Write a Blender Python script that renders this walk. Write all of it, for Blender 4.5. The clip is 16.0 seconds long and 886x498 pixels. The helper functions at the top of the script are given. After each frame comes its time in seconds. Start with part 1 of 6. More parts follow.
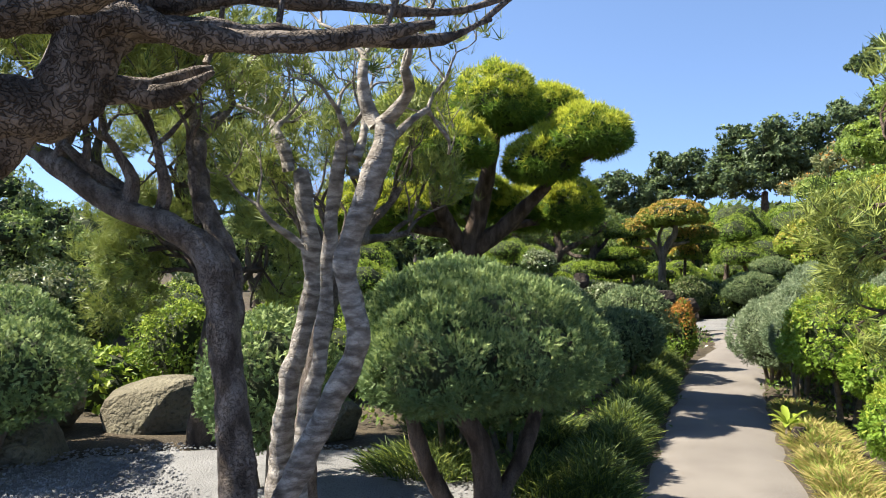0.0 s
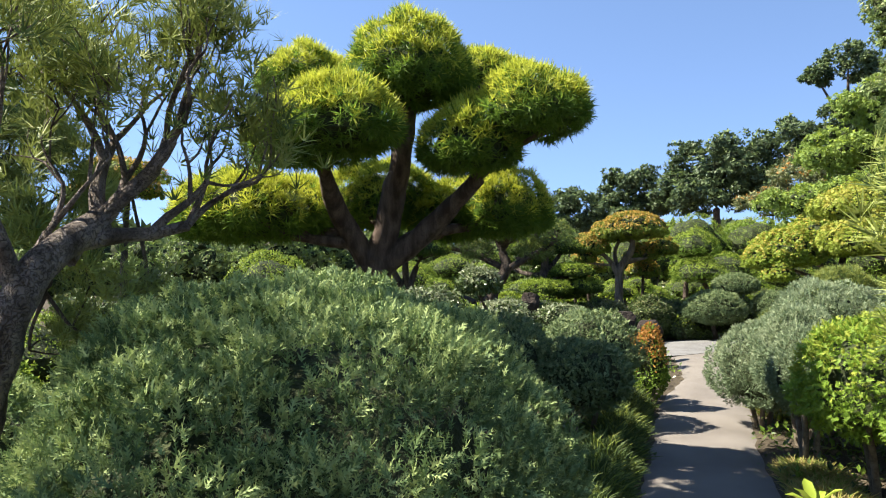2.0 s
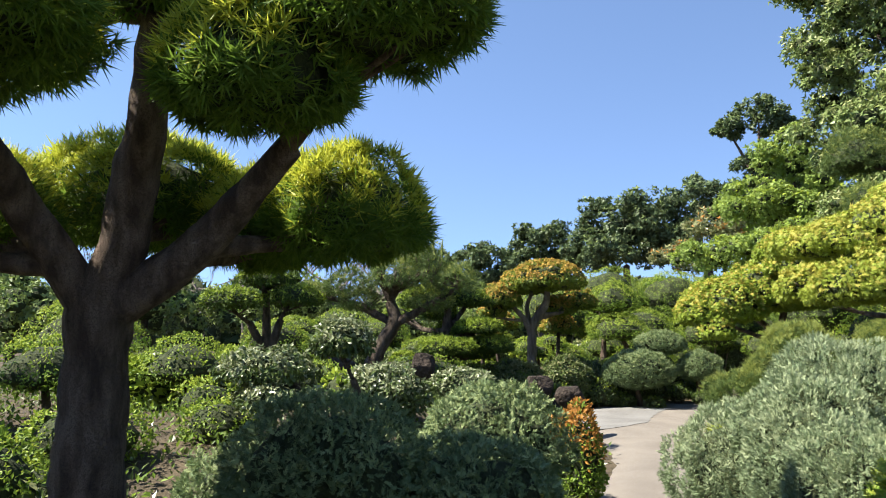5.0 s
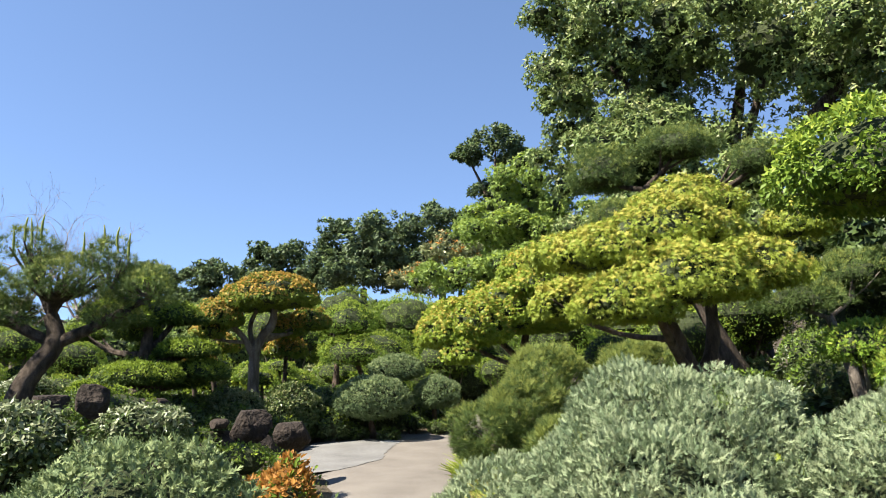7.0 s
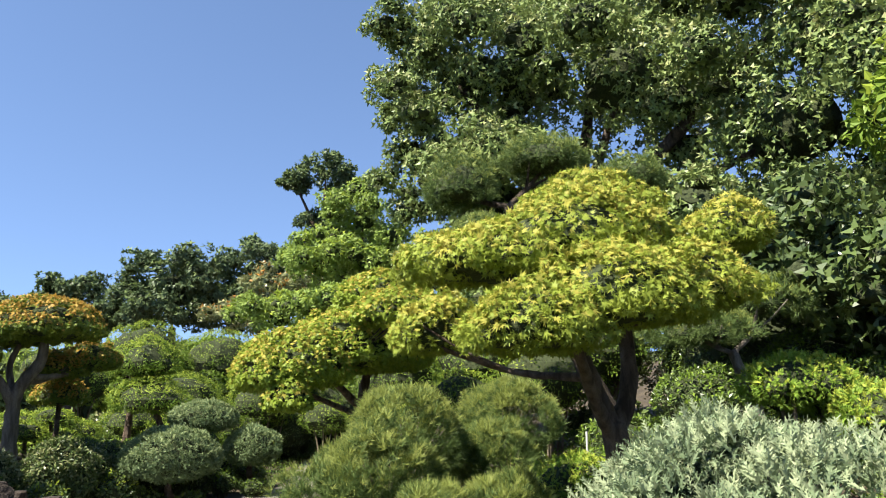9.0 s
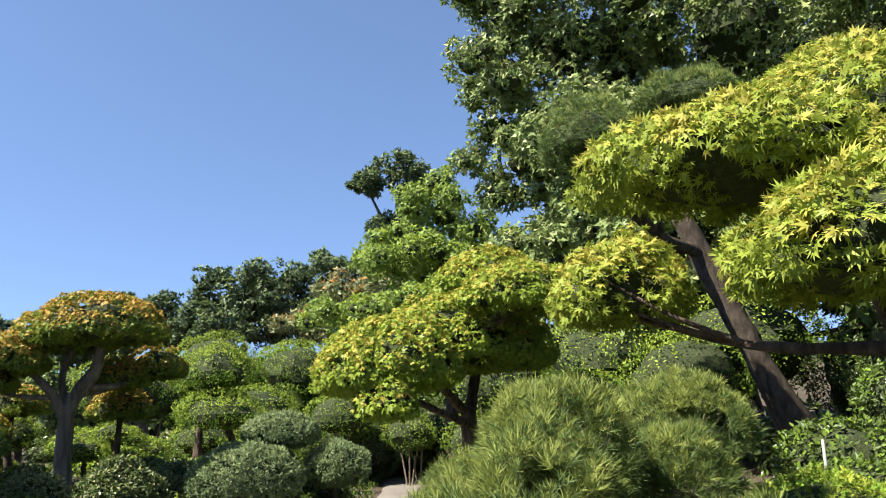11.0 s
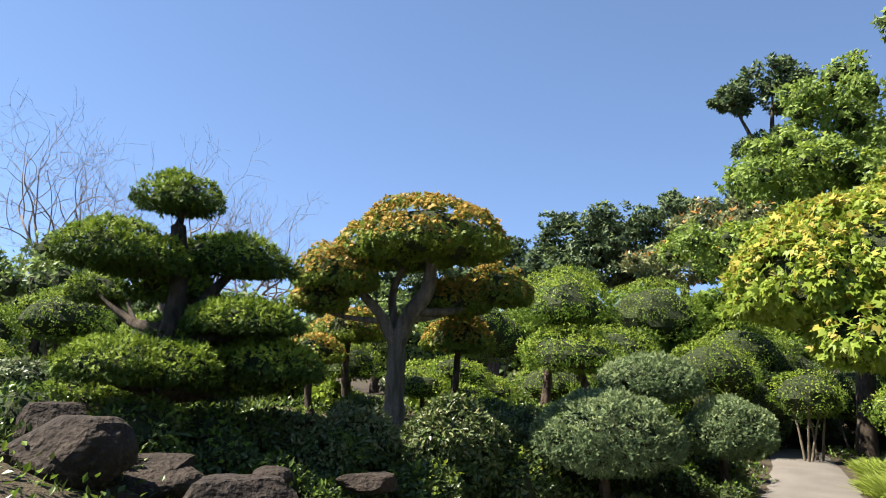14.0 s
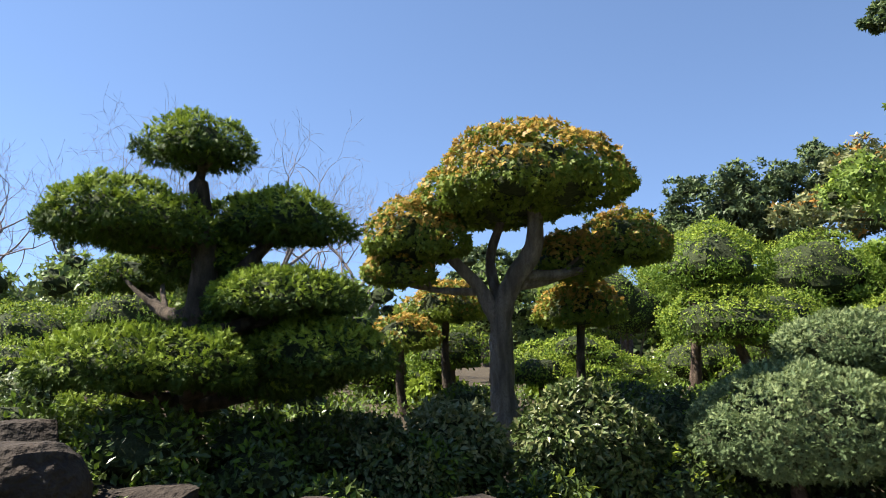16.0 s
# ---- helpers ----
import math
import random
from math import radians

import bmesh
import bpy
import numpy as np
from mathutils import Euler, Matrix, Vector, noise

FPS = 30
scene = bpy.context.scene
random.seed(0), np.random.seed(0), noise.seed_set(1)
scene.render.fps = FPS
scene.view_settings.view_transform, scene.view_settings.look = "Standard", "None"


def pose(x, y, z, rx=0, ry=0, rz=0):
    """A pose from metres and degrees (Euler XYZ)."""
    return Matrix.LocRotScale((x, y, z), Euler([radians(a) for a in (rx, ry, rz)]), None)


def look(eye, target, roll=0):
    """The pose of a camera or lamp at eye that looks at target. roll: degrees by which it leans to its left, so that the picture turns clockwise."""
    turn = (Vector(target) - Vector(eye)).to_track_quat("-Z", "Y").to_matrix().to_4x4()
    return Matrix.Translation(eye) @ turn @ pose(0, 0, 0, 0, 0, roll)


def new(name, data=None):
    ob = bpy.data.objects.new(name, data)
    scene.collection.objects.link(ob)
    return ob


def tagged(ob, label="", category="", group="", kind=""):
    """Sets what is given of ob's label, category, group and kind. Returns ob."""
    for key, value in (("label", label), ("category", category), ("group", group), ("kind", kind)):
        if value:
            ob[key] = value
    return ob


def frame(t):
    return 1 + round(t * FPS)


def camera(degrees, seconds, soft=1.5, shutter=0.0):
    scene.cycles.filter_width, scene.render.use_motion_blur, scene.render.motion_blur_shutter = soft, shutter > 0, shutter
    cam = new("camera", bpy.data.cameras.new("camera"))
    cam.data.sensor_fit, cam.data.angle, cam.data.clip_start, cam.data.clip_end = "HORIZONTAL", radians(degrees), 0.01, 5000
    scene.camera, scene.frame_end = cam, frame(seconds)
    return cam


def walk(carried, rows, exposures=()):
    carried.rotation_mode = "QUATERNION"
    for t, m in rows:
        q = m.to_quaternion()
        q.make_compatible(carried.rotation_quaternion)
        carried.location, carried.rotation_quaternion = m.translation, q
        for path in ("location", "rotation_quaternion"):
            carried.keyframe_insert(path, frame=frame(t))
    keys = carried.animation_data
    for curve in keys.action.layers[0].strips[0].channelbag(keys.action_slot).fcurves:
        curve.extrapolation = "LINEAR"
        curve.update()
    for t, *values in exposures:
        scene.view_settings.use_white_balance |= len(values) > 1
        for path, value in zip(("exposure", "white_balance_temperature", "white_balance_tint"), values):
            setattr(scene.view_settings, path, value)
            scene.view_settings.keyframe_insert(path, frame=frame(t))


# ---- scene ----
cam = camera(60.1, 16.0, 1.0)
PATH = [
    (0, (0.022, -0.051, 1.54), (0.017, 1.949, 1.574), -0.0),
    (0.5, (0.1, 0.469, 1.549), (0.102, 2.469, 1.577), -0.2),
    (1, (0.235, 0.973, 1.536), (0.264, 2.972, 1.573), -0.4),
    (1.5, (0.334, 1.492, 1.536), (0.413, 3.489, 1.592), -0.4),
    (2, (0.469, 1.991, 1.531), (0.583, 3.986, 1.615), -0.4),
    (2.5, (0.559, 2.467, 1.528), (0.727, 4.456, 1.638), -0.2),
    (3, (0.646, 2.922, 1.525), (0.854, 4.906, 1.667), -0.1),
    (3.2, (0.704, 3.105, 1.536), (0.932, 5.086, 1.685), -0.0),
    (5.3, (1.289, 4.983, 1.528), (1.681, 6.929, 1.771), -0.3),
    (5.5, (1.353, 5.17, 1.539), (1.793, 7.105, 1.789), -0.3),
    (6, (1.542, 5.657, 1.54), (2.135, 7.548, 1.809), -0.2),
    (6.5, (1.771, 6.127, 1.544), (2.556, 7.944, 1.827), -0.2),
    (7, (1.99, 6.591, 1.536), (2.959, 8.317, 1.825), -0.4),
    (7.5, (2.255, 7.1, 1.55), (3.386, 8.721, 1.854), -0.3),
    (8, (2.472, 7.547, 1.566), (3.743, 9.054, 1.903), -0.3),
    (8.2, (2.572, 7.735, 1.59), (3.889, 9.199, 1.94), -0.5),
    (10.3, (3.546, 9.809, 1.482), (4.871, 11.242, 1.919), -1.4),
    (10.5, (3.639, 10.015, 1.479), (4.93, 11.475, 1.924), -1.7),
    (11, (3.841, 10.459, 1.467), (5.041, 11.998, 1.905), -1.8),
    (11.5, (3.975, 10.933, 1.452), (5.061, 12.561, 1.865), -1.1),
    (12, (4.13, 11.38, 1.427), (5.078, 13.1, 1.803), -0.1),
    (12.5, (4.306, 11.857, 1.413), (5.106, 13.658, 1.755), 1.0),
    (13, (4.497, 12.266, 1.391), (5.147, 14.129, 1.715), 1.6),
    (13.5, (4.67, 12.716, 1.385), (5.2, 14.617, 1.705), 1.9),
    (14, (4.851, 13.171, 1.393), (5.27, 15.101, 1.707), 2.3),
    (14.5, (5.023, 13.625, 1.388), (5.342, 15.574, 1.703), 2.9),
    (15, (5.145, 14.099, 1.367), (5.354, 16.064, 1.677), 3.1),
    (15.5, (5.269, 14.554, 1.355), (5.375, 16.53, 1.644), 2.2),
    (16, (5.377, 15.027, 1.345), (5.484, 17.004, 1.625), -1.1),
]
walk(cam, [(t, look(eye, target, roll)) for t, eye, target, roll in PATH], ((0.0, 1.72), (3.0, 1.75), (5.5, 1.7), (7.0, 1.62), (10.5, 1.62), (13.0, 1.56), (16.0, 1.52)))

# world and sun
SUN_AZ, SUN_EL = 277.0, 51.0          # compass-like: degrees from +y towards +x; elevation
world = bpy.data.worlds.new("sky")
scene.world = world
world.use_nodes = True
wn, wl = world.node_tree.nodes, world.node_tree.links
sky = wn.new("ShaderNodeTexSky")
sky.sky_type = 'NISHITA'
sky.sun_disc = False
sky.sun_elevation, sky.sun_rotation = radians(SUN_EL), radians(SUN_AZ)
sky.air_density, sky.dust_density, sky.ozone_density = 0.8, 0.0, 1.3
sky.altitude = 1500
wn["Background"].inputs["Strength"].default_value = 0.098
# a clear, dry sky whose blue reaches far down towards the horizon
sky_co, sky_up, sky_dir = wn.new("ShaderNodeTexCoord"), wn.new("ShaderNodeVectorMath"), wn.new("ShaderNodeVectorMath")
sky_up.operation, sky_dir.operation = 'ADD', 'NORMALIZE'
sky_up.inputs[1].default_value = (0.0, 0.0, 0.16)
wl.new(sky_co.outputs["Generated"], sky_up.inputs[0])
wl.new(sky_up.outputs[0], sky_dir.inputs[0])
wl.new(sky_dir.outputs[0], sky.inputs["Vector"])
wl.new(sky.outputs["Color"], wn["Background"].inputs["Color"])
sun_dir = Vector((math.sin(radians(SUN_AZ)) * math.cos(radians(SUN_EL)), math.cos(radians(SUN_AZ)) * math.cos(radians(SUN_EL)), math.sin(radians(SUN_EL))))
sun_data = bpy.data.lights.new("sun", 'SUN')
sun_data.energy, sun_data.angle, sun_data.color = 5.0, radians(0.53), (1.0, 0.935, 0.81)
sun = new("sun", sun_data)
sun.matrix_world = look(sun_dir * 60, (0, 0, 0))

# ---- materials ----
def node_mat(name):
    m = bpy.data.materials.new(name)
    m.use_nodes = True
    nt = m.node_tree
    return m, nt.nodes, nt.links, nt.nodes["Principled BSDF"], nt.nodes["Material Output"]


def ramp_mix(n, l, fac, c1, c2):
    mx = n.new("ShaderNodeMix")
    mx.data_type = 'RGBA'
    mx.inputs["A"].default_value, mx.inputs["B"].default_value = (*c1, 1), (*c2, 1)
    l.new(fac, mx.inputs["Factor"])
    return mx


def leaf_mat(name, c1, c2, rough=0.5, through_light=0.3, patch=3.0):
    c1, c2 = ((c[0] * 1.08, c[1] * 0.97, c[2]) for c in (c1, c2))
    m, n, l, b, out = node_mat(name)
    geo, tex, mp = n.new("ShaderNodeNewGeometry"), n.new("ShaderNodeTexNoise"), n.new("ShaderNodeTexCoord")
    tex.inputs["Scale"].default_value = patch
    l.new(mp.outputs["Object"], tex.inputs["Vector"])
    add = n.new("ShaderNodeMath")
    add.operation = 'MULTIPLY_ADD'
    add.inputs[1].default_value, add.inputs[2].default_value = 0.7, -0.1
    l.new(geo.outputs["Random Per Island"], add.inputs[0])
    add2 = n.new("ShaderNodeMath")
    add2.operation = 'MULTIPLY_ADD'
    add2.inputs[1].default_value = 0.6
    add2.use_clamp = True
    l.new(tex.outputs["Fac"], add2.inputs[0])
    l.new(add.outputs[0], add2.inputs[2])
    mx = ramp_mix(n, l, add2.outputs[0], c1, c2)
    l.new(mx.outputs["Result"], b.inputs["Base Color"])
    b.inputs["Roughness"].default_value = rough
    b.inputs["Specular IOR Level"].default_value = 0.3 if rough < 0.4 else 0.16
    tr, ms = n.new("ShaderNodeBsdfTranslucent"), n.new("ShaderNodeMixShader")
    l.new(mx.outputs["Result"], tr.inputs["Color"])
    ms.inputs["Fac"].default_value = through_light
    l.new(b.outputs[0], ms.inputs[1])
    l.new(tr.outputs[0], ms.inputs[2])
    l.new(ms.outputs[0], out.inputs["Surface"])
    return m


def rough_mat(name, c1, c2, scale=6.0, rough=0.85, bump=0.4, fine=60.0, c3=None, stretch=(1, 1, 1), dist=0.02):
    m, n, l, b, out = node_mat(name)
    tc, mp = n.new("ShaderNodeTexCoord"), n.new("ShaderNodeMapping")
    mp.inputs["Scale"].default_value = stretch
    l.new(tc.outputs["Object"], mp.inputs["Vector"])
    big, small = n.new("ShaderNodeTexNoise"), n.new("ShaderNodeTexNoise")
    big.inputs["Scale"].default_value, small.inputs["Scale"].default_value = scale, fine
    big.inputs["Detail"].default_value, small.inputs["Detail"].default_value = 6, 4
    for t in (big, small):
        l.new(mp.outputs[0], t.inputs["Vector"])
    mr = n.new("ShaderNodeMapRange")
    mr.inputs["From Min"].default_value, mr.inputs["From Max"].default_value = 0.35, 0.65
    l.new(big.outputs["Fac"], mr.inputs["Value"])
    mx = ramp_mix(n, l, mr.outputs["Result"], c1, c2)
    mr2 = n.new("ShaderNodeMapRange")
    mr2.inputs["From Min"].default_value, mr2.inputs["From Max"].default_value = 0.5, 0.72
    mr2.inputs["To Max"].default_value = 0.8
    l.new(small.outputs["Fac"], mr2.inputs["Value"])
    mx2 = ramp_mix(n, l, mr2.outputs["Result"], c1, c3 or c2)
    l.new(mx.outputs["Result"], mx2.inputs["A"])
    l.new(mx2.outputs["Result"], b.inputs["Base Color"])
    b.inputs["Roughness"].default_value = rough
    b.inputs["Specular IOR Level"].default_value = 0.25
    ad = n.new("ShaderNodeMath")
    l.new(big.outputs["Fac"], ad.inputs[0])
    l.new(small.outputs["Fac"], ad.inputs[1])
    bp = n.new("ShaderNodeBump")
    bp.inputs["Strength"].default_value, bp.inputs["Distance"].default_value = bump, dist
    l.new(ad.outputs[0], bp.inputs["Height"])
    l.new(bp.outputs[0], b.inputs["Normal"])
    return m


def bark_mat(name, dark, pale, crack, cell=26.0, stretch=0.35, bands=0.0, shallow=0.4):
    """Cracked bark: plates of varied tone between dark furrows, drawn out along the trunk, with rings where bands is set."""
    m, n, l, b, out = node_mat(name)
    tc, mp = n.new("ShaderNodeTexCoord"), n.new("ShaderNodeMapping")
    mp.inputs["Scale"].default_value = (1, 1, stretch)
    l.new(tc.outputs["Object"], mp.inputs["Vector"])
    warp, tone, fine = n.new("ShaderNodeTexNoise"), n.new("ShaderNodeTexNoise"), n.new("ShaderNodeTexNoise")
    warp.inputs["Scale"].default_value, tone.inputs["Scale"].default_value, fine.inputs["Scale"].default_value = cell * 0.5, 16.0, cell * 5
    tone.inputs["Detail"].default_value = 5
    l.new(tc.outputs["Object"], warp.inputs["Vector"])
    l.new(tc.outputs["Object"], fine.inputs["Vector"])
    l.new(mp.outputs[0], tone.inputs["Vector"])
    mv = n.new("ShaderNodeMix")
    mv.data_type = 'VECTOR'
    mv.inputs["Factor"].default_value = 0.11
    l.new(mp.outputs[0], mv.inputs["A"])
    l.new(warp.outputs["Color"], mv.inputs["B"])
    vo = n.new("ShaderNodeTexVoronoi")
    vo.feature = 'DISTANCE_TO_EDGE'
    vo.inputs["Scale"].default_value = cell
    l.new(mv.outputs["Result"], vo.inputs["Vector"])
    fur = n.new("ShaderNodeMapRange")
    fur.inputs["From Max"].default_value, fur.inputs["To Min"].default_value = 0.1, shallow
    l.new(vo.outputs["Distance"], fur.inputs["Value"])
    tr = n.new("ShaderNodeMapRange")
    tr.inputs["From Min"].default_value, tr.inputs["From Max"].default_value = 0.36, 0.64
    l.new(tone.outputs["Fac"], tr.inputs["Value"])
    mx = ramp_mix(n, l, tr.outputs["Result"], dark, pale)
    mx2 = ramp_mix(n, l, fur.outputs["Result"], crack, pale)
    l.new(mx.outputs["Result"], mx2.inputs["B"])
    last = mx2
    if bands:
        wv = n.new("ShaderNodeTexWave")
        wv.bands_direction = 'Z'
        wv.inputs["Scale"].default_value, wv.inputs["Distortion"].default_value, wv.inputs["Detail"].default_value = 5.5, 11.0, 4.0
        l.new(tc.outputs["Object"], wv.inputs["Vector"])
        mb = n.new("ShaderNodeMapRange")
        mb.inputs["From Min"].default_value, mb.inputs["From Max"].default_value, mb.inputs["To Max"].default_value = 0.55, 0.95, bands
        l.new(wv.outputs["Fac"], mb.inputs["Value"])
        last = ramp_mix(n, l, mb.outputs["Result"], pale, crack)
        l.new(mx2.outputs["Result"], last.inputs["A"])
    l.new(last.outputs["Result"], b.inputs["Base Color"])
    b.inputs["Roughness"].default_value = 0.93
    b.inputs["Specular IOR Level"].default_value = 0.2
    ad = n.new("ShaderNodeMath")
    ad.operation = 'MULTIPLY_ADD'
    ad.inputs[1].default_value = 0.3
    l.new(fine.outputs["Fac"], ad.inputs[0])
    l.new(fur.outputs["Result"], ad.inputs[2])
    bp = n.new("ShaderNodeBump")
    bp.inputs["Strength"].default_value, bp.inputs["Distance"].default_value = 1.0, 0.012
    l.new(ad.outputs[0], bp.inputs["Height"])
    l.new(bp.outputs[0], b.inputs["Normal"])
    return m


BARK_PALE = bark_mat("bark_pale_grey", (0.17, 0.145, 0.12), (0.42, 0.38, 0.33), (0.08, 0.066, 0.054), 30, 2.4, 0.5, 0.8)
BARK_DARK = bark_mat("bark_dark", (0.05, 0.038, 0.028), (0.14, 0.108, 0.083), (0.022, 0.016, 0.012), 60)
BARK_PINE = bark_mat("bark_pine", (0.085, 0.066, 0.052), (0.26, 0.215, 0.18), (0.04, 0.031, 0.025), 55, 0.5)
BARK_BROWN = bark_mat("bark_brown", (0.07, 0.048, 0.036), (0.19, 0.14, 0.105), (0.035, 0.026, 0.02), 60, 0.22)
BARK_GREY = bark_mat("bark_grey", (0.13, 0.108, 0.088), (0.27, 0.23, 0.19), (0.09, 0.075, 0.062), 40, 0.15)
TWIG = rough_mat("twig", (0.09, 0.07, 0.05), (0.17, 0.14, 0.10), 20, 0.9, 0.3)
# solid foliage core: inner twigs, darkened to stand for shade between leaves
INNER_SHADE = rough_mat("inner_shade", (0.022, 0.03, 0.012), (0.045, 0.058, 0.022), 25, 0.95, 0.8, 90, (0.06, 0.065, 0.03))
ASPHALT = rough_mat("path_paving", (0.125, 0.108, 0.092), (0.17, 0.15, 0.128), 1.4, 0.92, 0.6, 170, (0.26, 0.245, 0.225), (1, 1, 1), 0.006)
EARTH = rough_mat("mulch_earth", (0.038, 0.030, 0.020), (0.075, 0.058, 0.036), 2.5, 0.95, 0.8, 55, (0.16, 0.125, 0.08), (1, 1, 1), 0.03)
PALE_GRAVEL = rough_mat("pale_gravel", (0.115, 0.111, 0.106), (0.16, 0.156, 0.15), 1.8, 0.9, 0.5, 150, (0.3, 0.295, 0.285), (1, 1, 1), 0.006)
GRAVEL = rough_mat("gravel", (0.16, 0.156, 0.152), (0.23, 0.226, 0.218), 2.0, 0.9, 1.0, 70, (0.11, 0.107, 0.104), (1, 1, 1), 0.02)
ROCK = rough_mat("rock", (0.12, 0.104, 0.07), (0.2, 0.18, 0.125), 3.0, 0.9, 1.0, 28, (0.075, 0.068, 0.045), (1, 1, 1), 0.04)
ROCK_RED = rough_mat("rock_reddish", (0.02, 0.015, 0.012), (0.045, 0.033, 0.026), 4.0, 0.92, 1.0, 24, (0.075, 0.06, 0.048), (1, 1, 1), 0.04)
BARE = rough_mat("bare_twig", (0.13, 0.105, 0.09), (0.24, 0.2, 0.175), 20, 0.9, 0.3)
METAL = rough_mat("galvanised_metal", (0.28, 0.28, 0.27), (0.36, 0.36, 0.35), 8, 0.55, 0.1)

# paler leaf of each pair: new growth that also stands for sunlit tops
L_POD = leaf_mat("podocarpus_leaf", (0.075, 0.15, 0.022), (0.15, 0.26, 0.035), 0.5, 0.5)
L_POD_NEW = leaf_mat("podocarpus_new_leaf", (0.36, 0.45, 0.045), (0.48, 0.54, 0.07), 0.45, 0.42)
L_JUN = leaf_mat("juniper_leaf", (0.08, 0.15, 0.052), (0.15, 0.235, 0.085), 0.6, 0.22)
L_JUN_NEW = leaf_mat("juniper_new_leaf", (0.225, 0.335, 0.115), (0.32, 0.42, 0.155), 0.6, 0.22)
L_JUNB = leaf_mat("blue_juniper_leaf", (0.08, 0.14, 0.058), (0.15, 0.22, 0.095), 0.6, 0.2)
L_JUNB_NEW = leaf_mat("blue_juniper_lit_new_leaf", (0.18, 0.265, 0.11), (0.27, 0.35, 0.155), 0.6, 0.2)
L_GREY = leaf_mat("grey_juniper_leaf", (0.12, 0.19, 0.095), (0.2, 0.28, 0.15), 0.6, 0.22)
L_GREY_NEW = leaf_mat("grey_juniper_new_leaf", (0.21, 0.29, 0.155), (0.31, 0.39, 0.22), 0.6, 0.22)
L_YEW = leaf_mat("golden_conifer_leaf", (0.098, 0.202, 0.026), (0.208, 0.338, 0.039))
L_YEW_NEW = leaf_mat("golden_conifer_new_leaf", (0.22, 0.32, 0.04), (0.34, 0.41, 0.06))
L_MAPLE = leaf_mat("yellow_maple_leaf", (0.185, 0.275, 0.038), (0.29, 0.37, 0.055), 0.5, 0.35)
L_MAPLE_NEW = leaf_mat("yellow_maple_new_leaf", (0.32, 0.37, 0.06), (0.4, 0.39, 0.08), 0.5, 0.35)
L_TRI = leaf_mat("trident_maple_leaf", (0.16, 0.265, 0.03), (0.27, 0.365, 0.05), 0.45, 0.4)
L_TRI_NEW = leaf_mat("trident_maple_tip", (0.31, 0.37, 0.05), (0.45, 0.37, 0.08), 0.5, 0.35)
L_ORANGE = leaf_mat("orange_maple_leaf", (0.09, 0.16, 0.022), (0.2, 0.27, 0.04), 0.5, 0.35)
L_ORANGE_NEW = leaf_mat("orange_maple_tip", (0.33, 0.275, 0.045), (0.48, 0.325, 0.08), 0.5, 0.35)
# conifer pair: dark leaf for shaded undersides, bright tip for sunlit pad tops
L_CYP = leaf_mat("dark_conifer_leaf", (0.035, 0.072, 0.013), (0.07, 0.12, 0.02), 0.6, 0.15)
L_CYP_LIT = leaf_mat("dark_conifer_lit_tip", (0.16, 0.26, 0.028), (0.25, 0.35, 0.042), 0.6, 0.2)
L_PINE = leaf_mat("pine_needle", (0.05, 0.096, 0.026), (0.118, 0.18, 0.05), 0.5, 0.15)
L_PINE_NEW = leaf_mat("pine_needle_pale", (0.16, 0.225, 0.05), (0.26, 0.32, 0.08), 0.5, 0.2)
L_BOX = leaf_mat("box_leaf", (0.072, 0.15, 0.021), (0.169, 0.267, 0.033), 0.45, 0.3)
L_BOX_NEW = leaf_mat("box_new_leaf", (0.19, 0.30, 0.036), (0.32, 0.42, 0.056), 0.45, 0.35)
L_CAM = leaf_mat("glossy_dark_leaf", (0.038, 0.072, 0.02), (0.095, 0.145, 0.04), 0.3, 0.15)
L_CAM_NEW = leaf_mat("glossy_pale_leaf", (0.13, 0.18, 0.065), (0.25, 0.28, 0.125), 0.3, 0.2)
L_WHITE = leaf_mat("silver_leaf", (0.14, 0.2, 0.085), (0.3, 0.35, 0.2), 0.35, 0.2)
L_OAK = leaf_mat("oak_leaf", (0.09, 0.15, 0.045), (0.2, 0.28, 0.09), 0.4, 0.2, 0.5)
L_OAK_NEW = leaf_mat("oak_pale_leaf", (0.196, 0.259, 0.098), (0.345, 0.402, 0.172), 0.4, 0.2, 0.5)
L_FAR = leaf_mat("dark_oak_leaf", (0.045, 0.08, 0.034), (0.1, 0.15, 0.06), 0.45, 0.15, 0.5)
L_LIGHT = leaf_mat("light_green_leaf", (0.15, 0.25, 0.05), (0.25, 0.36, 0.085), 0.45, 0.35, 0.5)
L_RUST = leaf_mat("rusty_leaf", (0.26, 0.143, 0.039), (0.468, 0.26, 0.058), 0.5, 0.3)
L_GRASS = leaf_mat("grass_blade", (0.13, 0.221, 0.039), (0.312, 0.377, 0.078), 0.5, 0.35)
L_GRASS_DARK = leaf_mat("dark_grass_blade", (0.046, 0.085, 0.026), (0.111, 0.163, 0.046), 0.5, 0.25)
L_STRAW = leaf_mat("straw_grass_blade", (0.26, 0.25, 0.08), (0.4, 0.35, 0.125), 0.6, 0.3)

# ---- mesh helpers ----
RNG = np.random.default_rng(7)


def unit(v):
    return v / np.maximum(np.linalg.norm(v, axis=-1, keepdims=True), 1e-9)


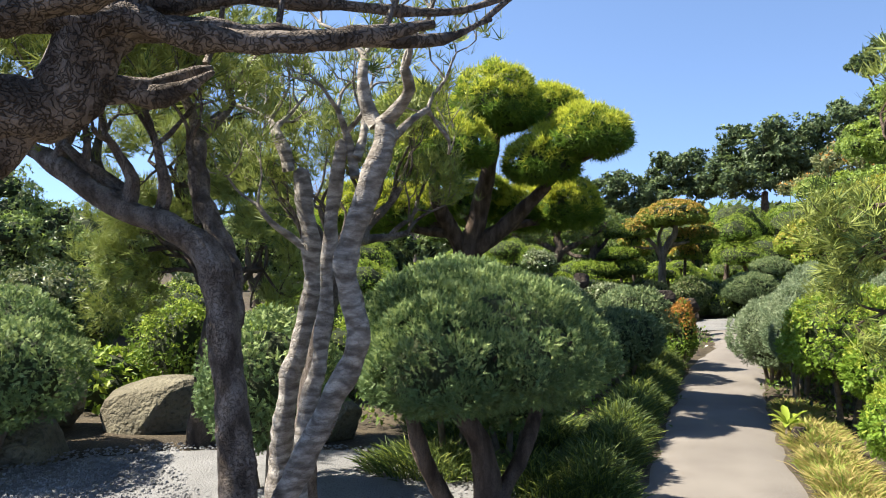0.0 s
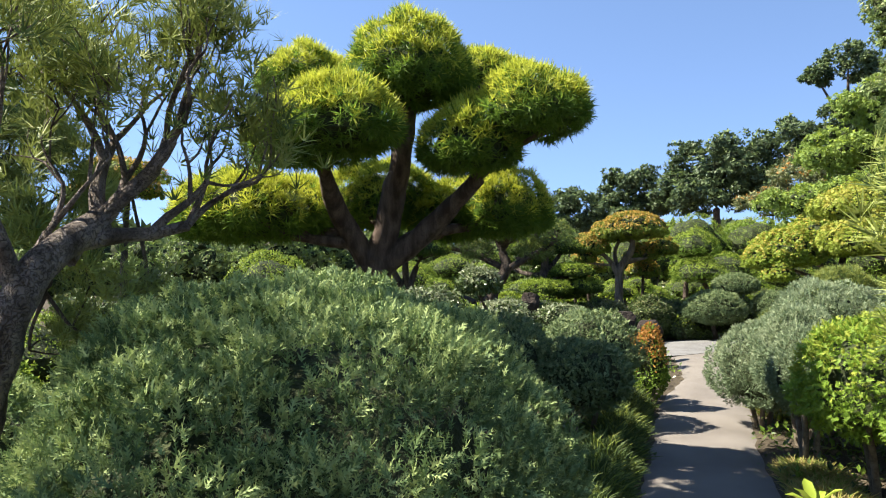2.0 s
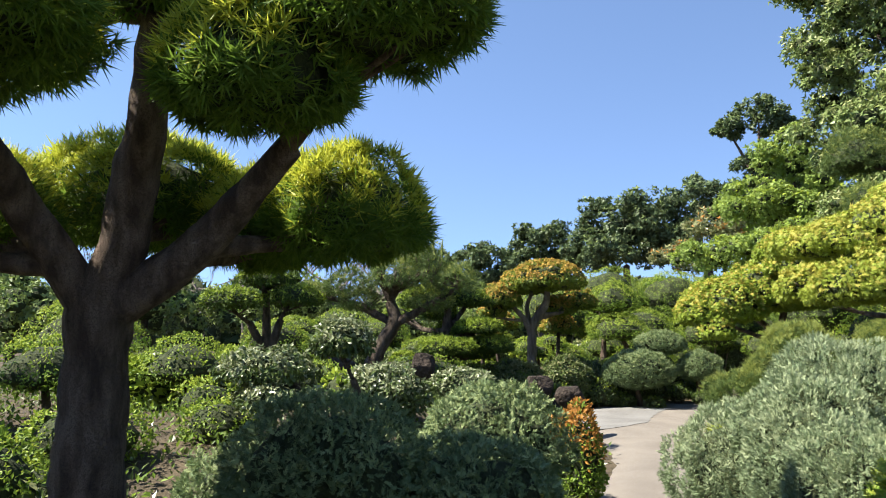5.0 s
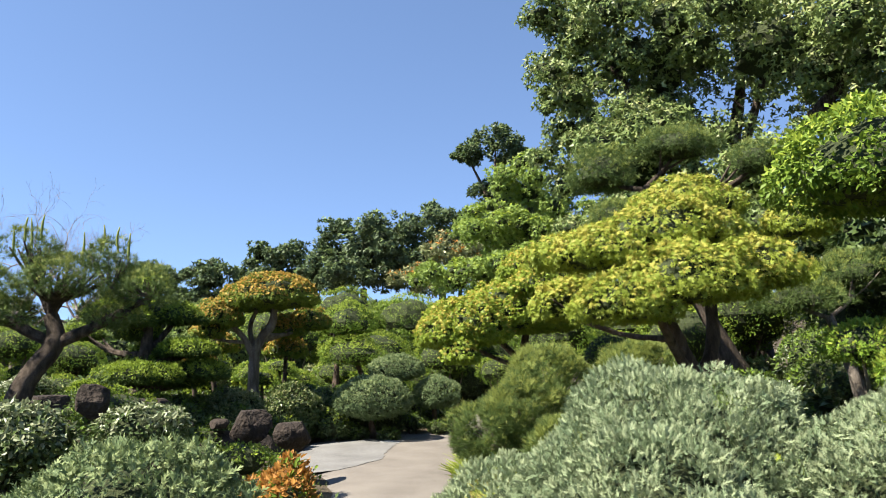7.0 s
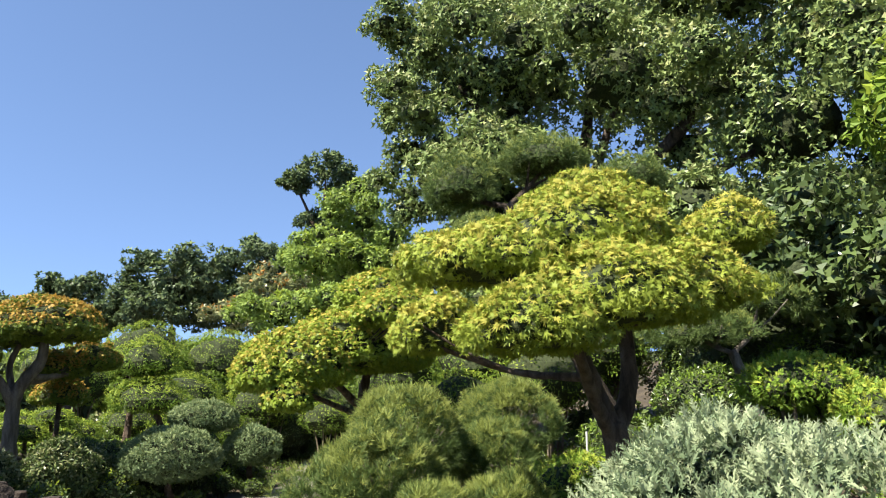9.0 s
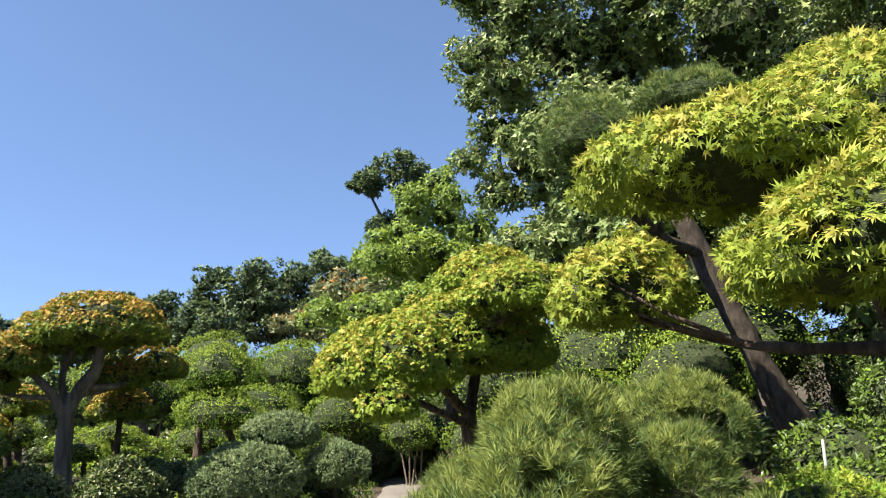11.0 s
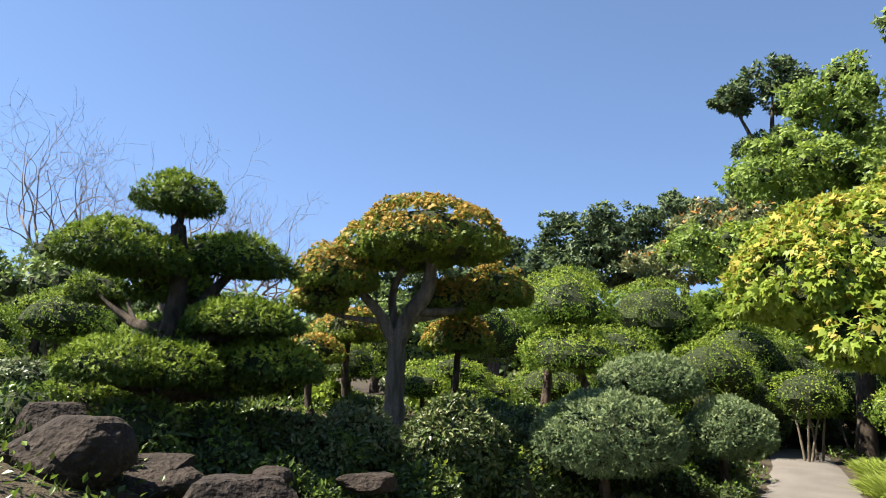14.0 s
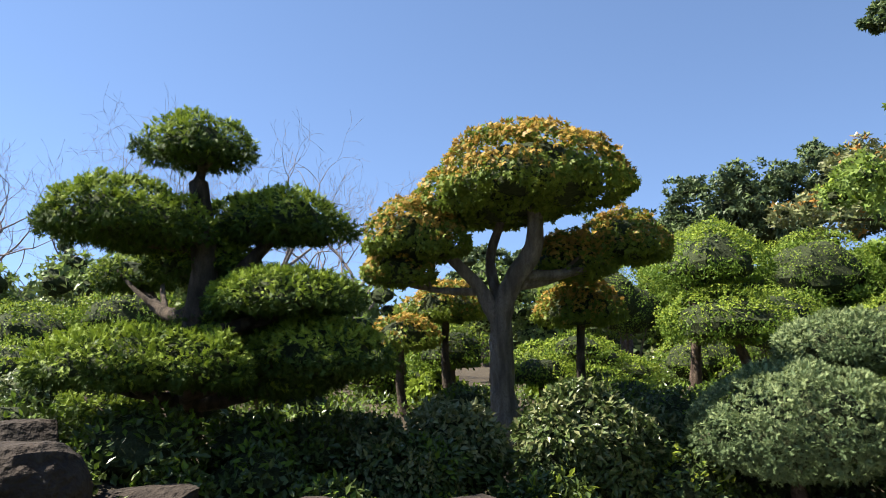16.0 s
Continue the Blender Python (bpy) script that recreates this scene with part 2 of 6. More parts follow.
def np_mesh(name, verts, quads, mats, idx=None, smooth=False):
    me = bpy.data.meshes.new(name)
    faces = quads if isinstance(quads, list) else [quads]
    nv, nq = len(verts), sum(len(f) for f in faces)
    counts = np.concatenate([np.full(len(f), f.shape[1]) for f in faces])
    loops = np.concatenate([np.ascontiguousarray(f).ravel() for f in faces])
    me.vertices.add(nv)
    me.vertices.foreach_set("co", np.ascontiguousarray(verts, dtype=np.float32).ravel())
    me.loops.add(len(loops))
    me.loops.foreach_set("vertex_index", loops.astype(np.int32))
    me.polygons.add(nq)
    me.polygons.foreach_set("loop_start", np.r_[0, np.cumsum(counts)[:-1]].astype(np.int32))
    for m in mats:
        me.materials.append(m)
    if idx is not None:
        me.polygons.foreach_set("material_index", np.ascontiguousarray(idx, dtype=np.int32))
    me.polygons.foreach_set("use_smooth", np.full(nq, smooth))
    me.update(calc_edges=True)
    return me


def thing(name, at, label, category, group=""):
    ob = new(name)
    ob.location = at
    ob.empty_display_size = 0.1
    bpy.context.view_layer.update()
    return tagged(ob, label, category, group)


def under(name, me, parent, label=""):
    """A mesh given in world coordinates, as a part of parent."""
    ob = new(name, me)
    o = parent
    shift = Vector((0, 0, 0))
    while o is not None:
        shift += o.location
        o = o.parent
    ob.parent = parent
    me.transform(Matrix.Translation(-shift))
    return tagged(ob, label) if label else ob


def blade(w, at=0.4, cup=0.06, droop=0.0):
    return np.array([(0, 0, 0), (-w, at, cup), (0, 1, -droop), (w, at, cup)], dtype=float)


def fan(items, corners=4):
    """Several blades from (x, y, angle, length, width, lift) rows, in one leaf."""
    out = []
    for x, y, a, ln, w, lift in items:
        b = (blade(w, 0.42, 0.03) if corners == 4 else np.array([(-w, 0.12, 0), (0, 1, 0), (w, 0.12, 0)])) * ln
        c, s = math.cos(a), math.sin(a)
        q = np.stack([b[:, 0] * c + b[:, 1] * s + x, -b[:, 0] * s + b[:, 1] * c + y, b[:, 2] + b[:, 1] * lift], 1)
        out.append(q)
    return np.concatenate(out), corners


OVAL = (blade(0.27, 0.45, 0.07, 0.06), 4)
PALM = fan([(0, 0, -1.3, 0.6, 0.15, -0.1), (0, 0, -0.65, 0.85, 0.17, -0.1), (0, 0, 0, 1.0, 0.18, -0.05), (0, 0, 0.65, 0.85, 0.17, -0.1), (0, 0, 1.3, 0.6, 0.15, -0.1)], 3)
LOBED = fan([(0, 0, -0.75, 0.8, 0.3, -0.1), (0, 0, 0.75, 0.8, 0.3, -0.1), (0, 0, 0, 1.0, 0.32, -0.05)], 3)
TUFT = fan([(0, 0, a, ln, 0.042, lf) for a, ln, lf in ((-0.9, 0.85, 0.3), (-0.55, 0.95, -0.4), (-0.2, 1.0, 0.5), (0.15, 1.0, -0.3), (0.5, 0.95, 0.4), (0.85, 0.85, -0.2), (0.0, 0.9, 0.9), (0.3, 0.9, -0.9))], 3)
WHORL = fan([(0, 0, a, ln, 0.07, lf) for a, ln, lf in ((-1.0, 0.85, 0.2), (-0.4, 1.0, -0.35), (0.1, 1.0, 0.45), (0.6, 0.95, -0.25), (1.1, 0.8, 0.35))], 3)


PLUME = fan([(0, 0, 0, 1.0, 0.07, 0)] + [(0, 0.06 + 0.115 * k, (-1) ** k * 0.75, 0.36 - 0.02 * k, 0.2, 0.4 * math.sin(k * 2.1)) for k in range(7)], 3)
SPRIG = fan([(0, 0, 0, 1.0, 0.08, 0)] + [(0, 0.08 + 0.13 * k, (-1) ** k * 0.65, 0.42 - 0.025 * k, 0.24, 0.35 * math.sin(k * 2.1)) for k in range(6)], 3)


def leaves(points, normals, size, template, out=1.0, rise=0.3, spread=0.6, vary=0.35):
    """Vertices and quads of one leaf at each point, turned along its normal, upwards and at random."""
    n = len(points)
    d = unit(normals * out + np.array([0, 0, rise]) + RNG.normal(0, spread, (n, 3)))
    side = unit(np.cross(d, normals + np.array([0, 0, 0.3]) + RNG.normal(0, 0.35, (n, 3))))
    nz = np.cross(side, d)
    s = size * (1 + RNG.uniform(-vary, vary, n))
    t, corners = template
    v = points[:, None, :] + s[:, None, None] * (t[None, :, 0:1] * side[:, None, :] + t[None, :, 1:2] * d[:, None, :] + t[None, :, 2:3] * nz[:, None, :])
    k = len(t)
    q = np.arange(n * k).reshape(-1, corners)
    return v.reshape(-1, 3), q, k // corners


def wobble(p, seed, scale, amount):
    r = np.random.default_rng(seed)
    out = np.zeros(len(p))
    for i in range(5):
        w = r.normal(0, 1, 3) * scale * (1 + 0.55 * i)
        out += np.sin(p @ w + r.uniform(0, 6.3)) / (1 + 0.6 * i)
    return 1 + amount * out / 2


def even_dirs(n, r):
    """Directions that spread evenly over an ellipsoid of the radii r."""
    r = np.array(r)
    d = sphere_dirs(int(n * 3.0) + 20)
    j = np.linalg.norm(d / r, axis=1)
    keep = RNG.random(len(d)) < j / j.max()
    d = d[keep]
    return d[RNG.permutation(len(d))[:n]] if len(d) > n else d


def sphere_dirs(n):
    i = np.arange(n) + 0.5
    ph = np.arccos(1 - 2 * i / n)
    th = math.pi * (1 + 5 ** 0.5) * i
    d = np.stack([np.cos(th) * np.sin(ph), np.sin(th) * np.sin(ph), np.cos(ph)], 1)
    return unit(d + RNG.normal(0, 0.05, d.shape))


PAD_SEED = [100]


def pad_mesh(name, lumps, style, density=1.0, core=0.76, flat=0.35, rough=0.08, fuzz=0.2):
    """Foliage round one or more ellipsoid lumps (x, y, z, rx, ry, rz): a solid dark core for inner twigs and the shade
    between leaves, and a shell of leafy tufts.
    flat: how deep the underside is, of the height above it."""
    template, size, per_m2, old, fresh, share, out, rise, spread = style[:9]
    tuft_size = style[9] if len(style) > 9 else size * 1.5
    size *= 1.06
    V, Q, I, base = [], [], [], 0
    lumps = [tuple(float(c) for c in lp) for lp in lumps]

    def r_mean(lp):
        return (lp[3] + lp[4] + lp[5]) / 3

    def surf(d, lp, seed, k):
        r = np.array(lp[3:6])
        w = wobble(d * r.mean() * 3, seed, 1.5, rough)[:, None]
        q = d * r * w * k
        q[:, 2] = np.where(q[:, 2] < 0, q[:, 2] * flat, q[:, 2])
        fine = wobble(q, seed + 3, 9.0 if r.mean() < 1.5 else 2.2, min(0.09, 0.035 / max(r.mean(), 0.2)))[:, None]
        return q * fine + np.array(lp[:3])

    for lp in lumps:
        PAD_SEED[0] += 1
        seed = PAD_SEED[0]
        rx, ry, rz = lp[3:6]
        nu, nw = 18, 10
        th = np.linspace(0, 2 * math.pi, nu, endpoint=False)
        ph = np.linspace(0.02, math.pi - 0.02, nw)
        d = np.stack([np.outer(np.sin(ph), np.cos(th)), np.outer(np.sin(ph), np.sin(th)), np.outer(np.cos(ph), np.ones(nu))], 2).reshape(-1, 3)
        # closed core whose dark colour supplies the shade in leaf gaps
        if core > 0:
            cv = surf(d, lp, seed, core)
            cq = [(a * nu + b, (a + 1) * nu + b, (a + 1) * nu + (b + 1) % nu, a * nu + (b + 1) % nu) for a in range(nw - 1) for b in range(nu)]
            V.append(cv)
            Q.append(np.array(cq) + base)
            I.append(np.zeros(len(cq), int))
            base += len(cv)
        area = 4 * math.pi * (((rx * ry) ** 1.6 + (rx * rz) ** 1.6 + (ry * rz) ** 1.6) / 3) ** (1 / 1.6) * (0.62 + 0.38 * flat)
        tuft = min(tuft_size, 0.45 * min(rx, ry))
        per = max(3, int(per_m2 * density * 0.9 * tuft ** 2 * 1.9))
        nt = max(12, int(area / (tuft ** 2 * 1.9)))
        dt = even_dirs(nt, (rx, ry, rz))
        nt = len(dt)
        c = np.array(lp[:3])
        depth = 1.0 + np.minimum(tuft / r_mean(lp), 0.2) * RNG.uniform(-0.35, 0.2, nt)
        if fuzz > 0.3:
            depth = 1.25 - 0.55 * RNG.random(nt)
        ct = c + (surf(dt, lp, seed, 1.0) - c) * depth[:, None]
        ct = ct - unit(ct - c) * np.minimum(size * (0.15 + 0.55 * out), min(rx, ry, rz) * 0.4)
        nt_ = unit(dt / np.array([rx, ry, rz]) * np.where(dt[:, 2:3] < 0, np.array([1, 1, 1 / max(flat, 0.2)]), 1.0))
        ok = (nt_[:, 2] > -0.35) | (RNG.random(nt) < 0.6)
        for other in lumps:
            if other is not lp:
                e = (ct - np.array(other[:3])) / (np.array(other[3:6]) * 0.85)
                e[:, 2] = np.where(e[:, 2] < 0, e[:, 2] / max(flat, 0.2), e[:, 2])
                ok &= (e ** 2).sum(1) > 1
        ct, nt_ = np.repeat(ct[ok], per, axis=0), np.repeat(nt_[ok], per, axis=0)
        m = len(ct)
        s1 = unit(np.cross(nt_, np.array([0.31, 0.77, 0.13])))
        s2 = np.cross(nt_, s1)
        rho, an = np.sqrt(RNG.random(m)) * 1.1, RNG.uniform(0, 6.283, m)
        way = s1 * np.cos(an)[:, None] + s2 * np.sin(an)[:, None]
        p = ct + way * (tuft * rho)[:, None] - nt_ * (tuft * (0.6 * rho ** 2 + 0.15 * RNG.random(m)))[:, None]
        nr = unit(nt_ + way * (0.75 * rho)[:, None])
        v, q, k = leaves(p, nr, size, template, out, rise, spread * 0.75)
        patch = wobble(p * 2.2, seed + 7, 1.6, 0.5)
        # fresh leaves favour tops and tuft tips: new growth plus painted sunlight
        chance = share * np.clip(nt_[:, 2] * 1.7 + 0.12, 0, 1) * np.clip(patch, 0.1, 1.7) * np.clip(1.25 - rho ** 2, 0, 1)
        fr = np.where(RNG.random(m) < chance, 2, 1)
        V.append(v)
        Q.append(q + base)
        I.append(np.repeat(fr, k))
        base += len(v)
    return np_mesh(name, np.concatenate(V), Q, [INNER_SHADE, old, fresh], np.concatenate(I))


def smooth_line(pts, step):
    """Points (x, y, z, r) through the given ones, along a Catmull-Rom curve."""
    p = np.array(pts, float)
    p = np.vstack([2 * p[0] - p[1], p, 2 * p[-1] - p[-2]])
    p[:, 3] = np.maximum(p[:, 3], 0.002)
    out = []
    for i in range(1, len(p) - 2):
        a, b, c, d = p[i - 1], p[i], p[i + 1], p[i + 2]
        k = max(2, int(np.linalg.norm(c[:3] - b[:3]) / step))
        for t in np.linspace(0, 1, k, endpoint=False):
            out.append(0.5 * (2 * b + (c - a) * t + (2 * a - 5 * b + 4 * c - d) * t * t + (3 * b - a - 3 * c + d) * t ** 3))
    out.append(p[-2])
    return np.array(out)


def tube(pts, sides=9, step=0.06, gnarl=0.10, seed=0, rings=0.0):
    """Vertices and quads of a gnarled limb along (x, y, z, r) points, closed at its ends."""
    c = smooth_line(pts, step)
    n = len(c)
    r = np.maximum(c[:, 3], 0.0025)
    tan = unit(np.gradient(c[:, :3], axis=0))
    ref = np.array([0.31, 0.77, 0.13])
    a = unit(np.cross(tan, ref))
    b = np.cross(tan, a)
    th = np.linspace(0, 2 * math.pi, sides, endpoint=False)
    ring = a[:, None, :] * np.cos(th)[None, :, None] + b[:, None, :] * np.sin(th)[None, :, None]
    flat = (c[:, None, :3] + ring * r[:, None, None]).reshape(-1, 3)
    w = wobble(flat * 3.0 / max(r.max() * 6, 0.25), seed + 11, 2.2, gnarl) * wobble(flat * 9, seed + 5, 2.0, gnarl * 0.5)
    if rings:
        w = w * (1 + rings * np.repeat(np.sin(np.arange(n) * 2.4 + 3 * np.sin(np.arange(n) * 0.7)), sides))
    if gnarl >= 0.3:
        kr = np.random.default_rng(seed + 71)
        run = np.r_[0, np.cumsum(np.linalg.norm(np.diff(c[:, :3], axis=0), axis=1))]
        for s0 in np.arange(0.05, run[-1], 0.13):
            swell = 0.55 * kr.random() * np.exp(-((run - s0 - kr.uniform(-0.04, 0.04)) / (r.max() * 0.55)) ** 2)
            lean_ = kr.uniform(0, 6.28)
            w = w * (1 + (swell[:, None] * (0.5 + 0.5 * np.cos(th[None, :] - lean_))).ravel())
    v = (c[:, None, :3] + ring * (r[:, None] * w.reshape(n, sides))[:, :, None]).reshape(-1, 3)
    q = [(i * sides + j, i * sides + (j + 1) % sides, (i + 1) * sides + (j + 1) % sides, (i + 1) * sides + j) for i in range(n - 1) for j in range(sides)]
    for e, i0 in ((c[0, :3], 0), (c[-1, :3] + tan[-1] * r[-1] * 0.6, (n - 1) * sides)):
        v = np.vstack([v, e])
        k = len(v) - 1
        q += [(i0 + j, i0 + (j + 1) % sides, i0 + (j + 2) % sides, k) for j in range(0, sides - 1, 2)]
    return v, np.array(q)


def limb(name, pts, mat, parent, sides=9, step=0.06, gnarl=0.10, seed=0, rings=0.0, label=""):
    v, q = tube(pts, sides, step, gnarl, seed, rings)
    return under(name, np_mesh(name, v, q, [mat], None, True), parent, label)


def joined(name, tubes, mat, parent, label=""):
    V, Q, base = [], [], 0
    for v, q in tubes:
        V.append(v)
        Q.append(q + base)
        base += len(v)
    return under(name, np_mesh(name, np.concatenate(V), np.concatenate(Q), [mat], None, True), parent, label)


# template, leaf size, leaves per m2, old and fresh leaf, share of fresh, sunlit-looking ones on top, out, rise, spread
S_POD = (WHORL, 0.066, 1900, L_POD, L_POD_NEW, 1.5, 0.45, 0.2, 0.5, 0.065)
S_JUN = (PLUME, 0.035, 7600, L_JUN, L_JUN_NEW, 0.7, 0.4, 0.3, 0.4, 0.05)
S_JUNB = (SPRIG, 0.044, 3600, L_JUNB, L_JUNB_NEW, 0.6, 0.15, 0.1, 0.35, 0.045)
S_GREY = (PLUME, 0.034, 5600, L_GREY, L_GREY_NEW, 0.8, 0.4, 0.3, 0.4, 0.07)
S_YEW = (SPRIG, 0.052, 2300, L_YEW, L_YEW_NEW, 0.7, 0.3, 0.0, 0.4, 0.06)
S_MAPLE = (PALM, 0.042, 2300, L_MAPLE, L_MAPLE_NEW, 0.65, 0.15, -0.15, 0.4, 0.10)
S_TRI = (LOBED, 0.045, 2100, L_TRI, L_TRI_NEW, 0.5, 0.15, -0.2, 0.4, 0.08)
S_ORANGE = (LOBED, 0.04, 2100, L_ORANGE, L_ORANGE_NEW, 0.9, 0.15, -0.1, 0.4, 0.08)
S_CYP = (SPRIG, 0.05, 2700, L_CYP, L_CYP_LIT, 1.3, 0.2, 0.0, 0.35, 0.055)
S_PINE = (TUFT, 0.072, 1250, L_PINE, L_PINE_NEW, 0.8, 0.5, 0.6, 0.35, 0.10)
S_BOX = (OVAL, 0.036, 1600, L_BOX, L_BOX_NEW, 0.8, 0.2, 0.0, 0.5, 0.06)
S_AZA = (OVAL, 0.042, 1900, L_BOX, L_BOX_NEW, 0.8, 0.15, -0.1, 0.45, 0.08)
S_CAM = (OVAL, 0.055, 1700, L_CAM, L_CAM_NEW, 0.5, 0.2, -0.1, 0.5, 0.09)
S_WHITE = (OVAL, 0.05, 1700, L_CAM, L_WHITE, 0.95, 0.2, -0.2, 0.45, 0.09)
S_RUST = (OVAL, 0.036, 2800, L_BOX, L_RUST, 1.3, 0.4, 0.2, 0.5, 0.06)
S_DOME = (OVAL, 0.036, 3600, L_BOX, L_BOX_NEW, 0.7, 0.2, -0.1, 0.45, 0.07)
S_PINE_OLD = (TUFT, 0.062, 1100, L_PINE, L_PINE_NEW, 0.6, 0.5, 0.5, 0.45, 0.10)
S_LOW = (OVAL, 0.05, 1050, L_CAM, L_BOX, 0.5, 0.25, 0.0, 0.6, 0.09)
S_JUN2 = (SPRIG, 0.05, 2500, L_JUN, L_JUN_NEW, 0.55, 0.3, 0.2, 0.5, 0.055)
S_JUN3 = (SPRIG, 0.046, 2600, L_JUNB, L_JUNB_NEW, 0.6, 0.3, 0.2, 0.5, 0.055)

# ---- ground and path ----
LEFT = [(-1.7, -4), (-0.55, 0), (1.34, 5.25), (2.38, 8.14), (3.52, 11.2), (4.9, 13.9), (5.65, 16.6), (6.2, 19.2), (7.4, 21.3), (9.2, 22.3), (10.9, 21.9), (13.5, 25.4), (15.6, 28.5)]
RIGHT = [(-0.3, -4), (0.74, 0), (2.52, 5.25), (3.35, 7.75), (4.75, 11.2), (6.1, 13.5), (7.4, 15.9), (8.6, 17.4), (9.6, 18.6), (10.6, 19.7), (12.0, 21.2), (14.0, 24.0), (16.6, 27.8)]


def strip(line, seg=13):
    """Resampled so that matching corners of both edges stay level with one another."""
    out = []
    p = np.array(line, float)
    for i in range(len(p) - 1):
        for t in np.linspace(0, 1, seg, endpoint=False):
            out.append(p[i] * (1 - t) + p[i + 1] * t)
    out.append(p[-1])
    out = np.array(out)
    for _ in range(14):
        out[1:-1] = 0.25 * out[:-2] + 0.5 * out[1:-1] + 0.25 * out[2:]
    return out


EL, ER = strip(LEFT), strip(RIGHT)


def edge_gap(x, y):
    """Signed distance from the path's edges: minus inside, and which side (left is +1)."""
    p = np.stack([x, y], -1).reshape(-1, 2)
    dl = np.sqrt(((p[:, None, :] - EL[None, ::3]) ** 2).sum(2)).min(1)
    dr = np.sqrt(((p[:, None, :] - ER[None, ::3]) ** 2).sum(2)).min(1)
    wl_ = np.sqrt(((EL - ER) ** 2).sum(1))[::3]
    near = np.sqrt(((p[:, None, :] - (EL + ER)[None, ::3] / 2) ** 2).sum(2)).argmin(1)
    inside = (dl < wl_[near]) & (dr < wl_[near]) & (dl + dr < wl_[near] * 1.25)
    return np.where(inside, -0.1, np.minimum(dl, dr)).reshape(x.shape), np.where(dl < dr, 1, -1).reshape(x.shape)


def ease(v):
    v = np.clip(v, 0, 1)
    return v * v * (3 - 2 * v)


def height(x, y):
    x, y = np.atleast_1d(np.asarray(x, float)), np.atleast_1d(np.asarray(y, float))
    g, side = edge_gap(x, y)
    left = 0.75 * ease((y - 8.5) / 5) * ease((g - 0.45) / 2.2)
    right = ease((y - 5) / 6) * (1.15 * ease((g - 0.6) / 6) + 2.6 * ease((g - 5) / 22))
    far = 1 - ease((np.hypot(x - 5, y - 14) - 40) / 50)
    bumps = 0.03 * np.sin(x * 1.7 + 0.6 * y) * np.sin(y * 1.3 - 0.4 * x) * ease(g / 0.8)
    return np.where(side > 0, left, right) * far + bumps * far - 0.02 * (g < 0)


def hz(x, y):
    return float(height(x, y)[0])


near_x, near_y = np.arange(-9, 24, 0.28), np.arange(-7, 36, 0.28)
gx = np.r_[-900, -400, -180, -90, -50, -30, -20, -14, near_x, 27, 32, 40, 55, 90, 180, 400, 900]
gy = np.r_[-900, -400, -150, -70, -35, -20, -12, near_y, 40, 46, 55, 70, 110, 200, 400, 900]
GX, GY = np.meshgrid(gx, gy)
rows_ = [height(GX[i], GY[i]) for i in range(len(gy))]
gv = np.stack([GX, GY, np.array(rows_)], 2).reshape(-1, 3)
nx, ny = len(gx), len(gy)
ii, jj = np.meshgrid(np.arange(nx - 1), np.arange(ny - 1))
o_ = (jj * nx + ii).ravel()
ground = new("ground", np_mesh("ground", gv, np.stack([o_, o_ + 1, o_ + nx + 1, o_ + nx], 1), [EARTH], None, True))
tagged(ground, "dark brown mulched garden soil with gentle banks", "ground", kind="structure")

lane = []
for i in range(len(EL)):
    a, b = EL[i], ER[i]
    for t in np.linspace(0, 1, 7):
        p = a * (1 - t) + b * t
        lift = 0.012 + 0.012 * math.sin(t * math.pi)
        if t in (0.0, 1.0):
            out_ = unit((a - b) if t == 0 else (b - a)) * 0.03 * math.sin(i * 1.3 + math.sin(i * 0.37) * 3)
            p = p + out_
            lift = -0.03
        lane.append((p[0], p[1], lift))
k = len(EL)
lq = [(i * 7 + j, i * 7 + j + 1, (i + 1) * 7 + j + 1, (i + 1) * 7 + j) for i in range(k - 1) for j in range(6)]
path = new("path", np_mesh("path", np.array(lane), np.array(lq), [ASPHALT], None, True))
tagged(path, "grey-brown exposed aggregate garden path curving between planted beds", "path", kind="structure")

# pale grey gravel over the left half of the path's bend
apron = []
for i in range(80, 124):
    a, c = EL[i], EL[i] * 0.5 + ER[i] * 0.5
    f = min(1.0, (i - 80) / 8, (123 - i) / 8) ** 0.5
    c = a * (1 - f) + c * f
    for t in np.linspace(0, 1, 5):
        p = a * (1 - t) + c * t
        tt = 0.5 * f * t
        apron.append((p[0] + (0.02 * math.sin(i * 1.9) if t == 1 else 0), p[1], 0.0185 + 0.012 * math.sin(min(tt, 0.5) * math.pi) - (0.02 if t == 0 else 0)))
aq = [(i * 5 + j, i * 5 + j + 1, (i + 1) * 5 + j + 1, (i + 1) * 5 + j) for i in range(43) for j in range(4)]
tagged(new("gravel_apron", np_mesh("gravel_apron", np.array(apron), np.array(aq), [PALE_GRAVEL], None, True)), "pale grey gravel patch at the path's bend", "paving", kind="structure")

# pale gravel bed beside the path's start
th = np.linspace(0, 2 * math.pi, 48, endpoint=False)
outer = np.stack([-1.6 + 2.5 * np.cos(th) + 0.25 * np.sin(3 * th), 4.5 + 2.0 * np.sin(th) + 0.2 * np.cos(2 * th)], 1)
gvs, gqs = [], []
for r in range(9):
    f = r / 8
    for a in range(48):
        q = np.array([-1.6, 4.5]) * (1 - f) + outer[a] * f
        gvs.append((q[0], q[1], hz(*q) + 0.035 + 0.008 * math.sin(q[0] * 9) * math.sin(q[1] * 8) - (0.06 if r == 8 else 0)))
for r in range(8):
    for a in range(48):
        gqs.append((r * 48 + a, (r + 1) * 48 + a, (r + 1) * 48 + (a + 1) % 48, r * 48 + (a + 1) % 48))
